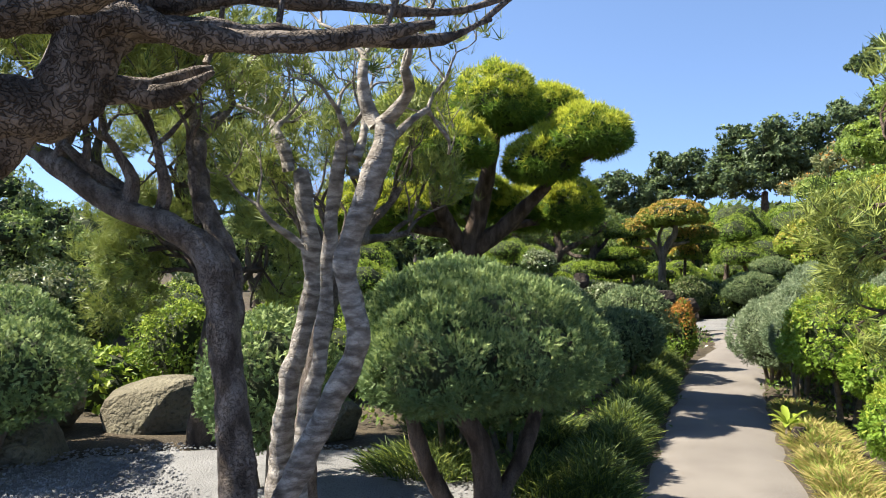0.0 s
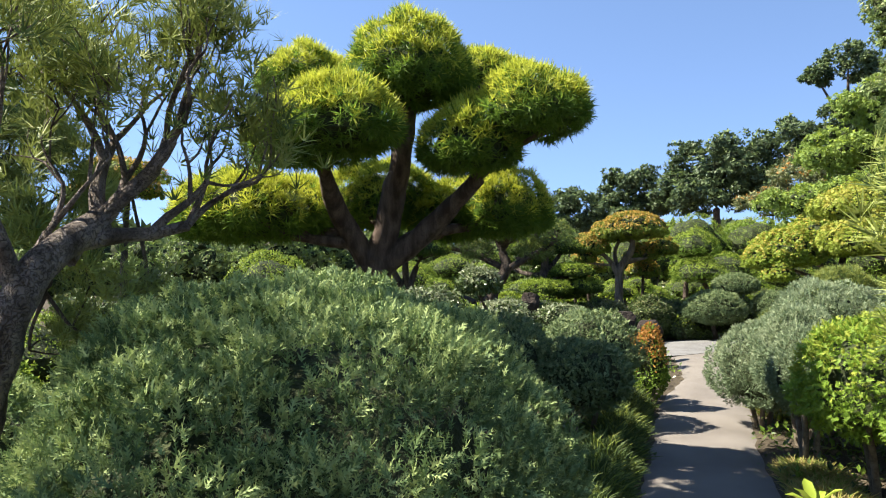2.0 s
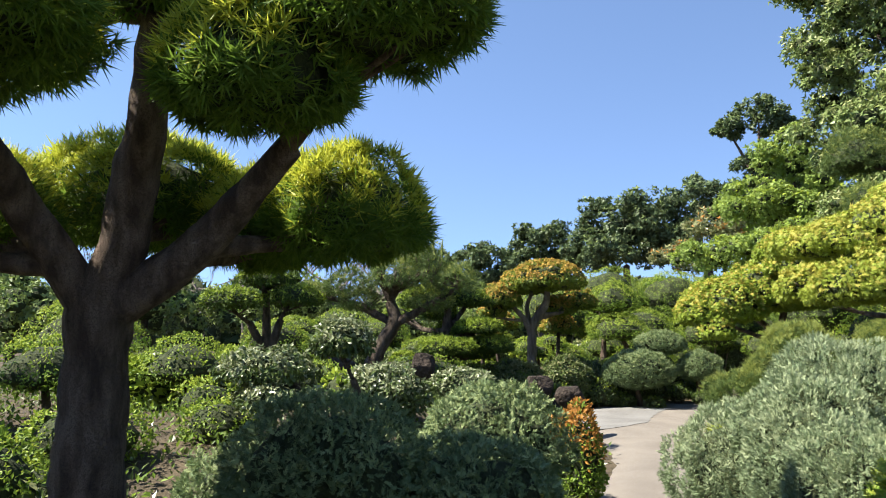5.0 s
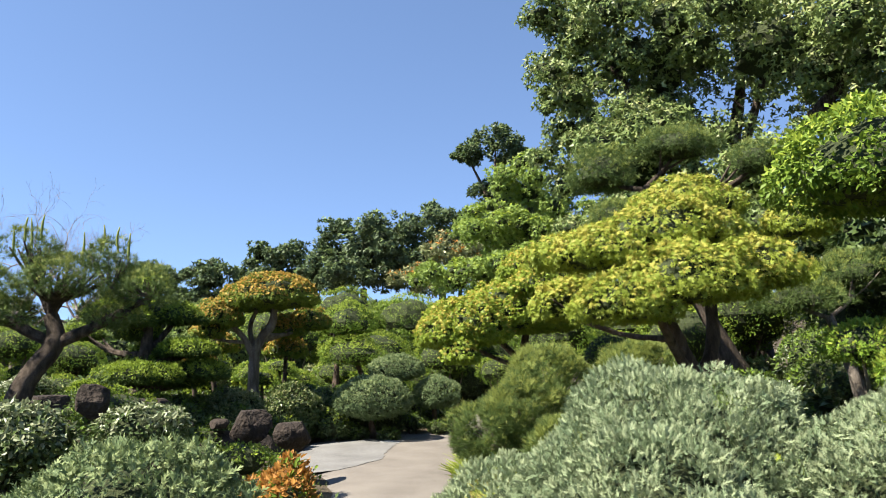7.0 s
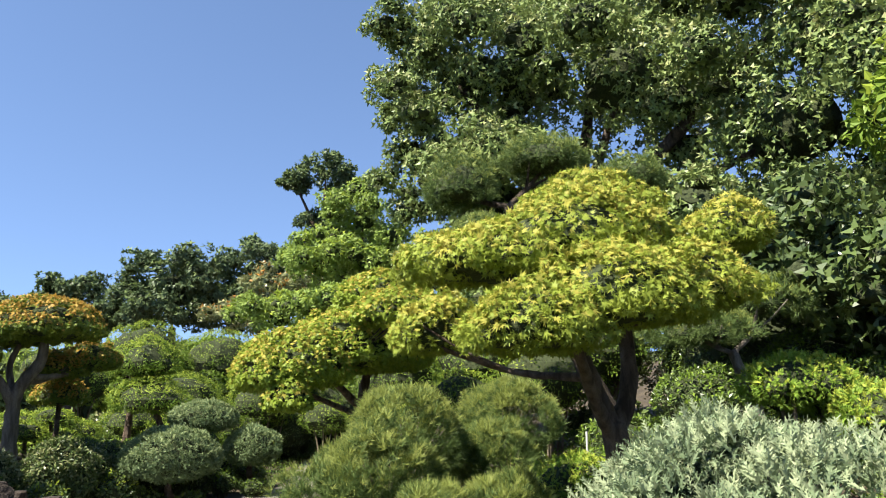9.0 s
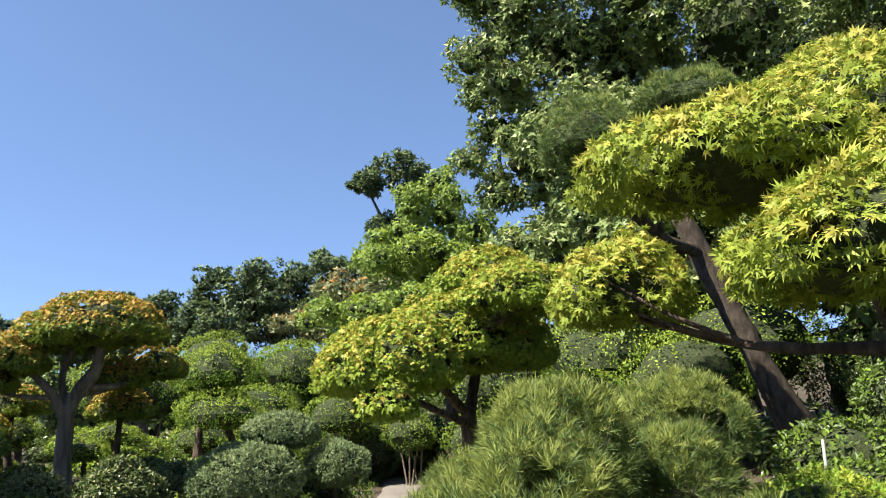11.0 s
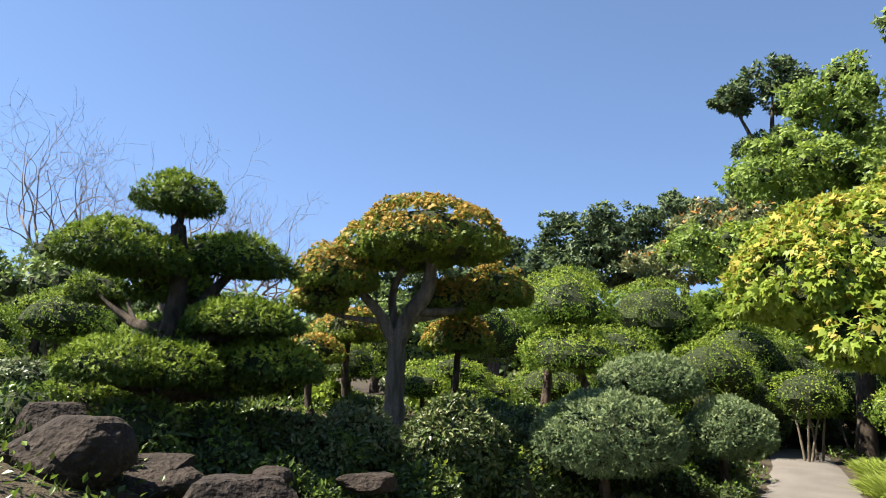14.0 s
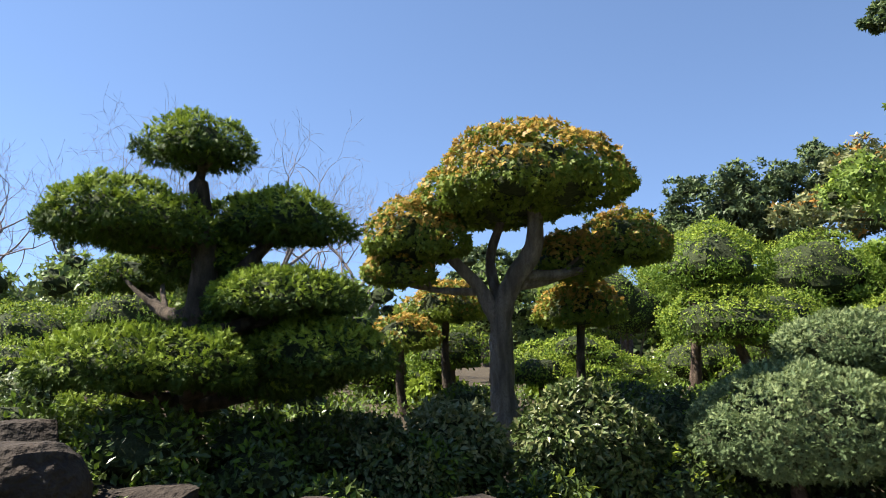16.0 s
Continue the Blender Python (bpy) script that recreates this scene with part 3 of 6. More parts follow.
tagged(new("gravel_bed", np_mesh("gravel_bed", np.array(gvs), np.array(gqs), [GRAVEL], None, True)), "pale grey gravel bed under the pines", "gravel", kind="structure")
PEB = np.array([(-1, -1, 0), (1, -1, 0), (1, 1, 0), (-1, 1, 0), (-0.6, -0.6, 0.7), (0.6, -0.6, 0.8), (0.6, 0.6, 0.7), (-0.6, 0.6, 0.6)])
PEQ = np.array([(0, 1, 5, 4), (1, 2, 6, 5), (2, 3, 7, 6), (3, 0, 4, 7), (4, 5, 6, 7)])
n = 9000
ra, rr = RNG.uniform(0, 6.283, n), np.sqrt(RNG.random(n))
px, py = -1.6 + 2.4 * rr * np.cos(ra), 4.5 + 1.9 * rr * np.sin(ra)
ang, sz = RNG.uniform(0, 6.28, n), RNG.uniform(0.006, 0.014, n)
pv = np.empty((n, 8, 3))
pv[:, :, 0] = px[:, None] + sz[:, None] * (PEB[:, 0] * np.cos(ang)[:, None] - PEB[:, 1] * np.sin(ang)[:, None])
pv[:, :, 1] = py[:, None] + sz[:, None] * (PEB[:, 0] * np.sin(ang)[:, None] + PEB[:, 1] * np.cos(ang)[:, None])
pv[:, :, 2] = 0.034 + sz[:, None] * PEB[:, 2]
pebbles = new("pebbles", np_mesh("pebbles", pv.reshape(-1, 3), (np.arange(n)[:, None, None] * 8 + PEQ[None]).reshape(-1, 4), [GRAVEL]))
tagged(pebbles, "loose grey pebbles scattered over the gravel bed", "pebbles", kind="stuff")


# ---- kinds of things ----
def D(x, y, zc, rx, half, ry=None, flat=0.35):
    """A dome-shaped lump from the middle and half height of its outline."""
    rz = half * 2 / (1 + flat)
    return (x, y, zc - rz * (1 - flat) / 2, rx, ry or rx, rz)


def cloud_tree(name, label, trunks, bark, pads, style, density=1.0, flat=0.35, category="tree", reach=0.6, twigs=3, rings=0.0, group="", styles=None, core=0.68, rough=0.10):
    """A pruned tree: trunks as (x, y, z, r) lines, a limb to each pad, and pads of foliage (each a list of lumps)."""
    b = trunks[0][0]
    tree = thing(name, (b[0], b[1], hz(b[0], b[1])), label, category, group)
    for i, t in enumerate(trunks):
        t = list(t)
        if i == 0:
            t[0] = (t[0][0], t[0][1], hz(t[0][0], t[0][1]) - 0.08, t[0][3] * 1.35)
        limb("trunk", t, bark, tree, 12, 0.05, 0.12, i * 3 + len(pads), rings)
    spine = np.concatenate([smooth_line(t, 0.08) for t in trunks])
    r0 = np.random.default_rng(len(pads) * 13 + 5)
    for pi, pad in enumerate(pads):
        lumps = pad if isinstance(pad, list) else [pad]
        st = (styles or {}).get(pi, style)
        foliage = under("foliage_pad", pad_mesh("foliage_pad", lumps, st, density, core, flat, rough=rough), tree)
        tubes = []
        for lp in lumps:
            c = np.array(lp[:3]) + np.array([0, 0, lp[5] * 0.1])
            cost = np.linalg.norm(spine[:, :3] - c, axis=1) + np.maximum(0, spine[:, 2] - (c[2] - 0.25 * np.hypot(spine[:, 0] - c[0], spine[:, 1] - c[1]))) * 3
            s = spine[cost.argmin()]
            mid = s[:3] * 0.5 + c * 0.5 + np.array([r0.normal(0, 0.05), r0.normal(0, 0.05), -0.08 * np.linalg.norm(c - s[:3])])
            rr_ = min(s[3] * reach, 0.09)
            tubes.append(tube([(*s[:3], rr_), (*mid, rr_ * 0.75), (*(c - np.array([0, 0, lp[5] * 0.15])), rr_ * 0.45)], 8, 0.07, 0.14, pi))
            for w in range(twigs):
                a = r0.uniform(0, 6.28)
                e = c + np.array([math.cos(a) * lp[3] * 0.7, math.sin(a) * lp[4] * 0.7, lp[5] * r0.uniform(-0.1, 0.3)])
                tubes.append(tube([(*mid, rr_ * 0.5), (*(0.5 * (mid + e) + np.array([0, 0, -0.03])), rr_ * 0.35), (*e, rr_ * 0.2)], 6, 0.09, 0.15, w))
        joined("branch", tubes, bark, tree)
    return tree


def shrub(name, label, lumps, style, density=1.0, flat=0.8, group="", category="shrub", stems=3, core=0.72, rough=0.10, bark=None):
    """A bush of foliage lumps on a few short stems."""
    c = np.mean([lp[:3] for lp in lumps], 0)
    g = hz(c[0], c[1])
    ob = thing(name, (c[0], c[1], g), label, category, group)
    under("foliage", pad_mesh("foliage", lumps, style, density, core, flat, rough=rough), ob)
    for lp in lumps[:3]:
        gl = hz(lp[0], lp[1])
        tubes = []
        for s in range(stems):
            a = s * 2.1 + lp[0]
            tubes.append(tube([(lp[0] + 0.05 * math.cos(a), lp[1] + 0.05 * math.sin(a), gl - 0.06, 0.028), (lp[0] + lp[3] * 0.25 * math.cos(a), lp[1] + lp[4] * 0.25 * math.sin(a), (gl + lp[2]) / 2, 0.022), (lp[0] + lp[3] * 0.5 * math.cos(a), lp[1] + lp[4] * 0.5 * math.sin(a), lp[2], 0.014)], 7, 0.08, 0.12, s))
        joined("stem", tubes, bark or TWIG, ob)
    return ob


def rock(label, at, size, mat, seed, yaw=0.0, group="garden rocks"):
    """An angular boulder, cut by planes and roughened, half sunk in the soil."""
    r = np.random.default_rng(seed)
    bm = bmesh.new()
    bmesh.ops.create_icosphere(bm, subdivisions=4, radius=1.0)
    planes = [(unit(r.normal(0, 1, 3)), r.uniform(0.55, 0.85)) for _ in range(9)] + [(np.array([0, 0, 1.0]), 0.72)]
    for v in bm.verts:
        p = np.array(v.co)
        for nrm, dd in planes:
            e = p @ nrm - dd
            if e > 0:
                p = p - nrm * e * 0.92
        v.co = Vector(p * (1 + 0.03 * noise.noise(Vector(p * 4 + seed)) + 0.02 * noise.noise(Vector(p * 11))))
    bmesh.ops.scale(bm, vec=size, verts=bm.verts)
    bmesh.ops.rotate(bm, cent=(0, 0, 0), matrix=Matrix.Rotation(radians(yaw), 3, 'Z'), verts=bm.verts)
    me = bpy.data.meshes.new("rock")
    bm.to_mesh(me)
    bm.free()
    me.materials.append(mat)
    ob = new("rock", me)
    ob.location = (at[0], at[1], hz(at[0], at[1]) + at[2])
    return tagged(ob, label, "rock", group)




def grass(name, label, spots, size, per_m2, mats, share=0.5, mound=0.12, lean=0.5):
    """Tussocks of arching blades over elliptical spots (x, y, rx, ry)."""
    V, Q, I, base = [], [], [], 0
    for x, y, rx, ry in spots:
        n = int(math.pi * rx * ry * per_m2)
        a, r = RNG.uniform(0, 6.283, n), np.sqrt(RNG.random(n))
        clump = RNG.normal(0, 0.02, (n, 2))
        p = np.stack([x + rx * r * np.cos(a) + clump[:, 0], y + ry * r * np.sin(a) + clump[:, 1], np.zeros(n)], 1)
        g, _ = edge_gap(p[:, 0], p[:, 1])
        ok = g > 0.03
        p, r, a = p[ok], r[ok], a[ok]
        p[:, 2] = height(p[:, 0], p[:, 1]) + mound * (1 - r ** 2) * RNG.random(len(p))
        nrm = np.stack([np.cos(a) * r, np.sin(a) * r, np.ones(len(p)) * 0.9], 1)
        s = size * RNG.uniform(0.6, 1.25, len(p))
        d = unit(nrm * np.array([lean, lean, 1]) + RNG.normal(0, 0.25, (len(p), 3)))
        side = unit(np.cross(d, RNG.normal(0, 1, (len(p), 3)) + [0, 0, 0.3]))
        outw = d.copy()
        outw[:, 2] = 0
        w = 0.02 * size + 0.0015
        m1 = p + d * s[:, None] * 0.55
        m2 = p + d * s[:, None] * 0.9 + unit(outw) * s[:, None] * 0.28 - np.array([0, 0, 1]) * s[:, None] * 0.08
        v = np.stack([p - side * w * 0.7, p + side * w * 0.7, m1 + side * w, m1 - side * w, m2 + side * w * 0.25, m2 - side * w * 0.25], 1)
        q = np.array([(0, 1, 2, 3), (3, 2, 4, 5)])
        V.append(v.reshape(-1, 3))
        Q.append((np.arange(len(p))[:, None, None] * 6 + q[None]).reshape(-1, 4) + base)
        I.append(np.repeat((RNG.random(len(p)) < share).astype(int), 2))
        base += len(p) * 6
    return tagged(new(name, np_mesh(name, np.concatenate(V), np.concatenate(Q), mats, np.concatenate(I))), label, "grass", kind="stuff")


CLUMP = fan([(0, 0, -0.8, 0.85, 0.34, 0.35), (0, 0, 0.1, 1.0, 0.32, -0.5), (0, 0, 0.9, 0.85, 0.34, 0.3)], 3)


def big_tree(name, label, trunk, lumps, size, per_m2, mats, core=0.62, share=0.5, bark=None, group="", limbs=True, rough=0.22):
    """A free-growing tree with an uneven crown of leaf clumps and gaps between its boughs."""
    b = trunk[0]
    tree = thing(name, (b[0], b[1], hz(b[0], b[1])), label, "tree", group)
    t = list(trunk)
    t[0] = (b[0], b[1], hz(b[0], b[1]) - 0.2, b[3])
    limb("trunk", t, bark or BARK_DARK, tree, 10, 0.3, 0.1, 3)
    r0 = np.random.default_rng(len(lumps) + int(b[0] * 10) % 97)
    small = []
    for x, y, z, rx, ry, rz in lumps:
        for _ in range(18):
            d = unit(r0.normal(0, 1, 3))
            d[2] = abs(d[2]) * 0.8 if r0.random() < 0.75 else d[2] * 0.5
            f = r0.uniform(0.18, 0.38)
            small.append((x + d[0] * rx * 0.85, y + d[1] * ry * 0.85, z + d[2] * rz * 0.85, rx * f, ry * f, rz * f * 0.9))
        small.append((x, y, z, rx * 0.55, ry * 0.55, rz * 0.55))
    style = (CLUMP, size * 0.72, per_m2 * 1.7, mats[0], mats[1], share, 0.15, -0.1, 0.55, size * 1.7)
    under("crown", pad_mesh("crown", small, style, 0.8, core * 0.6, 0.75, rough=rough, fuzz=0.45), tree)
    if limbs:
        top = np.array(trunk[-1])
        joined("branch", [tube([(*top[:3], top[3] * 0.8), (*(0.55 * top[:3] + 0.45 * np.array(lp[:3])), top[3] * 0.5), (*lp[:3], top[3] * 0.2)], 7, 0.4, 0.15, i) for i, lp in enumerate(lumps)], bark or BARK_DARK, tree)
    return tree


def candelabra(start, way, length, radius, levels, r0, ends, up=0.55, wild=0.5):
    """Twisting limbs that fork upwards; gathers tubes, and the points and directions of the twig ends."""
    way = unit(np.array(way, float))
    pts, p, d = [], np.array(start, float), way
    for s in range(4):
        pts.append((*p, radius * (1 - 0.16 * s)))
        d = unit(d + r0.normal(0, wild, 3) * 0.6 + np.array([0, 0, up * 0.25]))
        p = p + d * length / 3
    out = [tube(pts, 8 if radius > 0.015 else 5, max(0.05, length / 9), 0.16, int(r0.integers(99)))]
    if levels == 0:
        for q in pts[1:]:
            ends.append((np.array(q[:3]), d))
        return out
    for kk in range(2 + (r0.random() < 0.55)):
        q = pts[-1 - (kk == 2)]
        nd = unit(d + r0.normal(0, 0.6, 3) + np.array([0, 0, up]))
        out += candelabra(q[:3], nd, length * r0.uniform(0.62, 0.85), max(q[3] * 0.8, 0.003), levels - 1, r0, ends, up, wild)
    return out


def needles(points, ways, size, per, mats, share=0.5, spread=0.06):
    pts = np.repeat(np.array(points), per, axis=0) + RNG.normal(0, spread, (len(points) * per, 3))
    nr = unit(np.repeat(np.array(ways), per, axis=0) + RNG.normal(0, 0.35, (len(pts), 3)))
    v, q, k = leaves(pts, nr, size, TUFT, 1.0, 0.5, 0.35)
    return np_mesh("needles", v, q, mats, np.repeat((RNG.random(len(pts)) < share).astype(int), k))


def pine(name, label, stems, boughs, bark, seed, size=0.10, per=5, share=0.45, levels=2, up=0.55, rings=0.0, category="tree", mats=None, length=0.42, gnarl=0.13):
    """A pine from stems (x, y, z, r) and boughs that start at (x, y, z, dx, dy, dz, r), forking into needled twigs."""
    b = stems[0][0]
    tree = thing(name, (b[0], b[1], hz(b[0], b[1])), label, category)
    for i, s in enumerate(stems):
        s = list(s)
        if s[0][2] < hz(s[0][0], s[0][1]) + 0.3:
            s[0] = (s[0][0], s[0][1], hz(s[0][0], s[0][1]) - 0.06, s[0][3])
        limb("trunk", s, bark, tree, 14, 0.03, gnarl, seed + i, rings)
    r0 = np.random.default_rng(seed)
    ends = []
    for bx in boughs:
        tubes = candelabra(bx[:3], bx[3:6], length, bx[6], levels, r0, ends, up)
        joined("branch", tubes, bark, tree)
    if ends:
        under("needles", needles([e[0] for e in ends], [e[1] for e in ends], size, per, mats or [L_PINE, L_PINE_NEW], share), tree)
    return tree

# ---- the start: pines on the gravel, the large juniper, the podocarpus ----
pine("pine_tree", "multi-stemmed pruned pine with pale flaking grey bark on gravel",
     [[(-0.6, 3.0, 0.02, 0.07), (-0.66, 3.15, 0.3, 0.06), (-0.72, 3.36, 0.54, 0.05), (-0.67, 3.38, 1.0, 0.044), (-0.57, 3.38, 1.45, 0.04), (-0.63, 3.4, 1.95, 0.036)],
      [(-0.6, 2.95, 0.1, 0.06), (-0.6, 2.85, 0.5, 0.05), (-0.56, 2.82, 0.7, 0.05), (-0.41, 2.81, 1.0, 0.044), (-0.3, 2.8, 1.25, 0.042), (-0.35, 2.8, 1.51, 0.044), (-0.28, 2.82, 1.78, 0.045), (-0.21, 2.84, 2.0, 0.045), (-0.22, 2.86, 2.08, 0.036)],
      [(-0.62, 3.02, 0.1, 0.05), (-0.59, 3.25, 0.75, 0.04), (-0.51, 3.27, 1.2, 0.036), (-0.47, 3.25, 1.7, 0.032), (-0.42, 3.2, 2.05, 0.028)]],
     [(-0.22, 2.86, 2.06, 0.5, -0.2, 0.6, 0.034), (-0.24, 2.86, 2.06, -0.4, 0.1, 0.7, 0.034), (-0.68, 3.4, 1.98, -0.3, 0.1, 0.6, 0.03), (-0.68, 3.4, 1.95, 0.1, 0.1, 0.8, 0.028), (-0.36, 3.2, 1.98, 0.2, 0.2, 0.8, 0.026), (-0.6, 3.38, 1.6, -0.7, 0.0, 0.6, 0.02), (-0.25, 2.84, 1.95, 0.8, 0.1, 0.4, 0.022), (-0.36, 3.2, 1.9, -0.3, 0.3, 0.8, 0.024)],
     BARK_PALE, 3, 0.075, 2, 0.85, 3, rings=0.025, length=0.3, gnarl=0.2)
pine("pine_tree", "leaning old pine with dark cracked bark and upswept branches",
     [[(-0.68, 2.6, 0.02, 0.08), (-0.73, 2.75, 0.65, 0.068), (-0.79, 2.8, 1.2, 0.062), (-0.86, 2.84, 1.54, 0.06), (-1.03, 2.86, 1.68, 0.052), (-1.24, 2.9, 1.75, 0.045), (-1.5, 2.95, 1.92, 0.04), (-1.75, 3.1, 2.05, 0.03)],
      [(-0.79, 2.82, 1.15, 0.045), (-0.8, 2.9, 1.5, 0.04), (-0.95, 3.0, 1.8, 0.04), (-1.0, 3.1, 2.05, 0.032)]],
     [(-1.25, 3.0, 1.8, -0.2, 0.3, 0.9, 0.035), (-1.5, 3.05, 1.9, 0.1, 0.1, 1.0, 0.033), (-1.75, 3.1, 2.0, -0.6, 0.1, 0.6, 0.036), (-1.0, 3.1, 2.05, 0.3, 0.2, 0.8, 0.03), (-1.0, 3.1, 2.0, -0.4, 0.2, 0.8, 0.03), (-1.1, 2.95, 1.72, -0.2, -0.2, 0.9, 0.03), (-1.35, 3.0, 1.85, -0.3, 0.5, 0.8, 0.03), (-0.95, 3.0, 1.7, 0.4, 0.4, 0.7, 0.025), (-1.5, 2.95, 1.95, 0.4, -0.3, 0.8, 0.026), (-1.7, 3.05, 2.0, -0.2, -0.4, 0.8, 0.026), (-1.2, 2.9, 1.76, 0.3, 0.1, 1.0, 0.028), (-1.62, 3.0, 1.98, -0.8, 0.3, 0.2, 0.026), (-1.85, 3.15, 2.0, -0.8, -0.2, 0.1, 0.024)],
     BARK_PINE, 8, 0.075, 5, 0.9, 3, length=0.3, gnarl=0.18)
pine("pine_tree", "slim pine with grey trunk and a high twiggy crown",
     [[(-0.75, 4.2, 0.02, 0.07), (-0.72, 4.15, 0.8, 0.06), (-0.56, 4.14, 1.5, 0.05), (-0.45, 4.4, 1.72, 0.042)]],
     [(-0.5, 4.3, 1.65, 0.6, 0.2, 0.5, 0.03), (-0.45, 4.4, 1.72, 0.1, 0.2, 0.9, 0.03), (-0.56, 4.14, 1.5, -0.5, 0.2, 0.7, 0.03), (-0.6, 4.14, 1.35, -0.7, -0.1, 0.5, 0.03), (-0.45, 4.4, 1.72, -0.4, 0.4, 0.7, 0.028), (-0.5, 4.3, 1.6, 0.3, 0.5, 0.7, 0.026), (-0.6, 4.14, 1.4, -0.3, 0.6, 0.6, 0.026), (-0.45, 4.4, 1.72, 0.5, -0.2, 0.7, 0.028), (-0.56, 4.14, 1.5, -0.2, -0.3, 0.9, 0.026)],
     BARK_PINE, 21, 0.07, 4, 0.85, 3, up=0.6, length=0.35)
pine("pine_tree", "broad pine with furrowed trunk beside the boulders",
     [[(-2.0, 6.4, 0.02, 0.15), (-1.95, 6.4, 0.7, 0.115), (-1.9, 6.5, 1.3, 0.10), (-2.1, 6.6, 1.7, 0.08), (-2.25, 6.6, 2.3, 0.055), (-2.3, 6.65, 2.7, 0.03)]],
     [(-1.9, 6.5, 1.25, 0.9, 0.1, 0.25, 0.04), (-1.9, 6.5, 1.3, -0.9, 0.0, 0.25, 0.04), (-2.0, 6.5, 1.5, -0.5, -0.4, 0.5, 0.035), (-2.1, 6.6, 1.7, 0.3, 0.3, 0.8, 0.035), (-2.1, 6.6, 1.6, -0.6, 0.5, 0.5, 0.035), (-1.9, 6.5, 1.3, 0.5, -0.3, 0.6, 0.035), (-2.2, 6.6, 2.1, 0.8, 0.1, 0.5, 0.035), (-2.2, 6.6, 2.0, -0.8, 0.1, 0.5, 0.035), (-2.25, 6.6, 2.4, -0.4, -0.3, 0.8, 0.03), (-2.28, 6.6, 2.5, 0.5, 0.2, 0.8, 0.03), (-2.3, 6.65, 2.7, 0.0, 0.2, 1.0, 0.028), (-2.2, 6.6, 2.2, -0.9, -0.3, 0.3, 0.03)],
     BARK_DARK, 31, 0.10, 14, 0.9, 3, up=0.2, length=0.45)
pine("pine_tree", "knotted pine branch overhanging the path start",
     [[(-1.95, 0.8, 0.02, 0.086), (-1.85, 0.9, 1.4, 0.079), (-1.4, 1.1, 1.9, 0.061), (-0.95, 1.2, 1.86, 0.054), (-0.68, 1.26, 1.8, 0.050), (-0.6, 1.28, 1.93, 0.043), (-0.5, 1.3, 2.08, 0.032)],
      [(-0.7, 1.26, 1.78, 0.036), (-0.76, 1.27, 1.7, 0.025), (-0.8, 1.28, 1.66, 0.009)],
      [(-0.58, 1.28, 1.95, 0.025), (-0.3, 1.4, 1.975, 0.017), (-0.02, 1.5, 1.99, 0.013), (0.12, 1.58, 2.06, 0.007)],
      [(-0.55, 1.3, 2.0, 0.022), (-0.3, 1.45, 2.06, 0.016), (0.0, 1.6, 2.08, 0.010), (0.2, 1.7, 2.16, 0.006)],
      [(-0.66, 1.27, 1.86, 0.019), (-0.52, 1.36, 1.87, 0.014), (-0.44, 1.45, 1.92, 0.009)],
      [(-0.95, 1.2, 1.92, 0.034), (-0.6, 1.26, 1.96, 0.03), (-0.35, 1.3, 1.93, 0.024), (-0.12, 1.36, 1.96, 0.017), (0.0, 1.42, 2.0, 0.008)],
      [(-1.5, 1.0, 1.78, 0.04), (-1.1, 1.05, 1.84, 0.036), (-0.75, 1.1, 1.9, 0.032), (-0.4, 1.15, 1.99, 0.024), (-0.15, 1.2, 2.02, 0.014)],
      [(-0.9, 1.2, 1.78, 0.03), (-0.72, 1.28, 1.83, 0.024), (-0.5, 1.36, 1.85, 0.02), (-0.42, 1.4, 1.9, 0.009)],
      [(-1.2, 1.15, 1.9, 0.029), (-0.9, 1.3, 2.0, 0.022), (-0.6, 1.45, 2.03, 0.014), (-0.35, 1.55, 2.1, 0.009)]],
     # the last five boughs rise out of view, added to shade the limbs below
     [(0.1, 1.57, 2.05, 0.5, 0.2, 0.6, 0.008), (-0.3, 1.42, 2.0, 0.2, 0.3, 0.8, 0.009), (-0.1, 1.5, 2.02, 0.2, 0.3, 0.8, 0.008), (-0.45, 1.45, 1.93, 0.3, 0.5, 0.6, 0.008), (-0.35, 1.55, 2.1, 0.4, 0.4, 0.5, 0.008), (-1.4, 1.1, 1.9, 0.2, 0.2, 0.9, 0.03), (-1.1, 1.2, 1.95, 0.1, -0.2, 0.9, 0.03), (-0.6, 1.3, 2.05, -0.1, -0.2, 0.9, 0.03), (-1.8, 1.0, 1.6, -0.3, 0.2, 0.9, 0.03), (-0.9, 1.2, 2.0, 0.0, 0.2, 0.9, 0.025)],
     BARK_PINE, 44, 0.08, 5, 0.7, 2, rings=0.05, length=0.24, gnarl=0.4)
pine("pine_tree", "pine with pale needle sprays reaching over a conifer hedge",
     [[(3.3, 4.6, 0.02, 0.10), (3.2, 4.6, 1.0, 0.09), (3.0, 4.5, 1.6, 0.07), (2.9, 4.4, 2.1, 0.05)]],
     [(3.0, 4.5, 1.55, -0.9, -0.1, 0.0, 0.03), (2.95, 4.45, 1.8, -0.9, -0.1, 0.2, 0.028), (2.9, 4.4, 2.1, -0.7, 0.2, 0.4, 0.028), (3.0, 4.5, 1.65, -0.6, 0.6, 0.1, 0.03), (2.9, 4.4, 2.1, 0.1, 0.3, 0.9, 0.03), (3.0, 4.5, 1.4, -0.7, 0.3, -0.1, 0.025)],
     BARK_BROWN, 52, 0.11, 7, 0.75, 2, up=0.1, length=0.36)

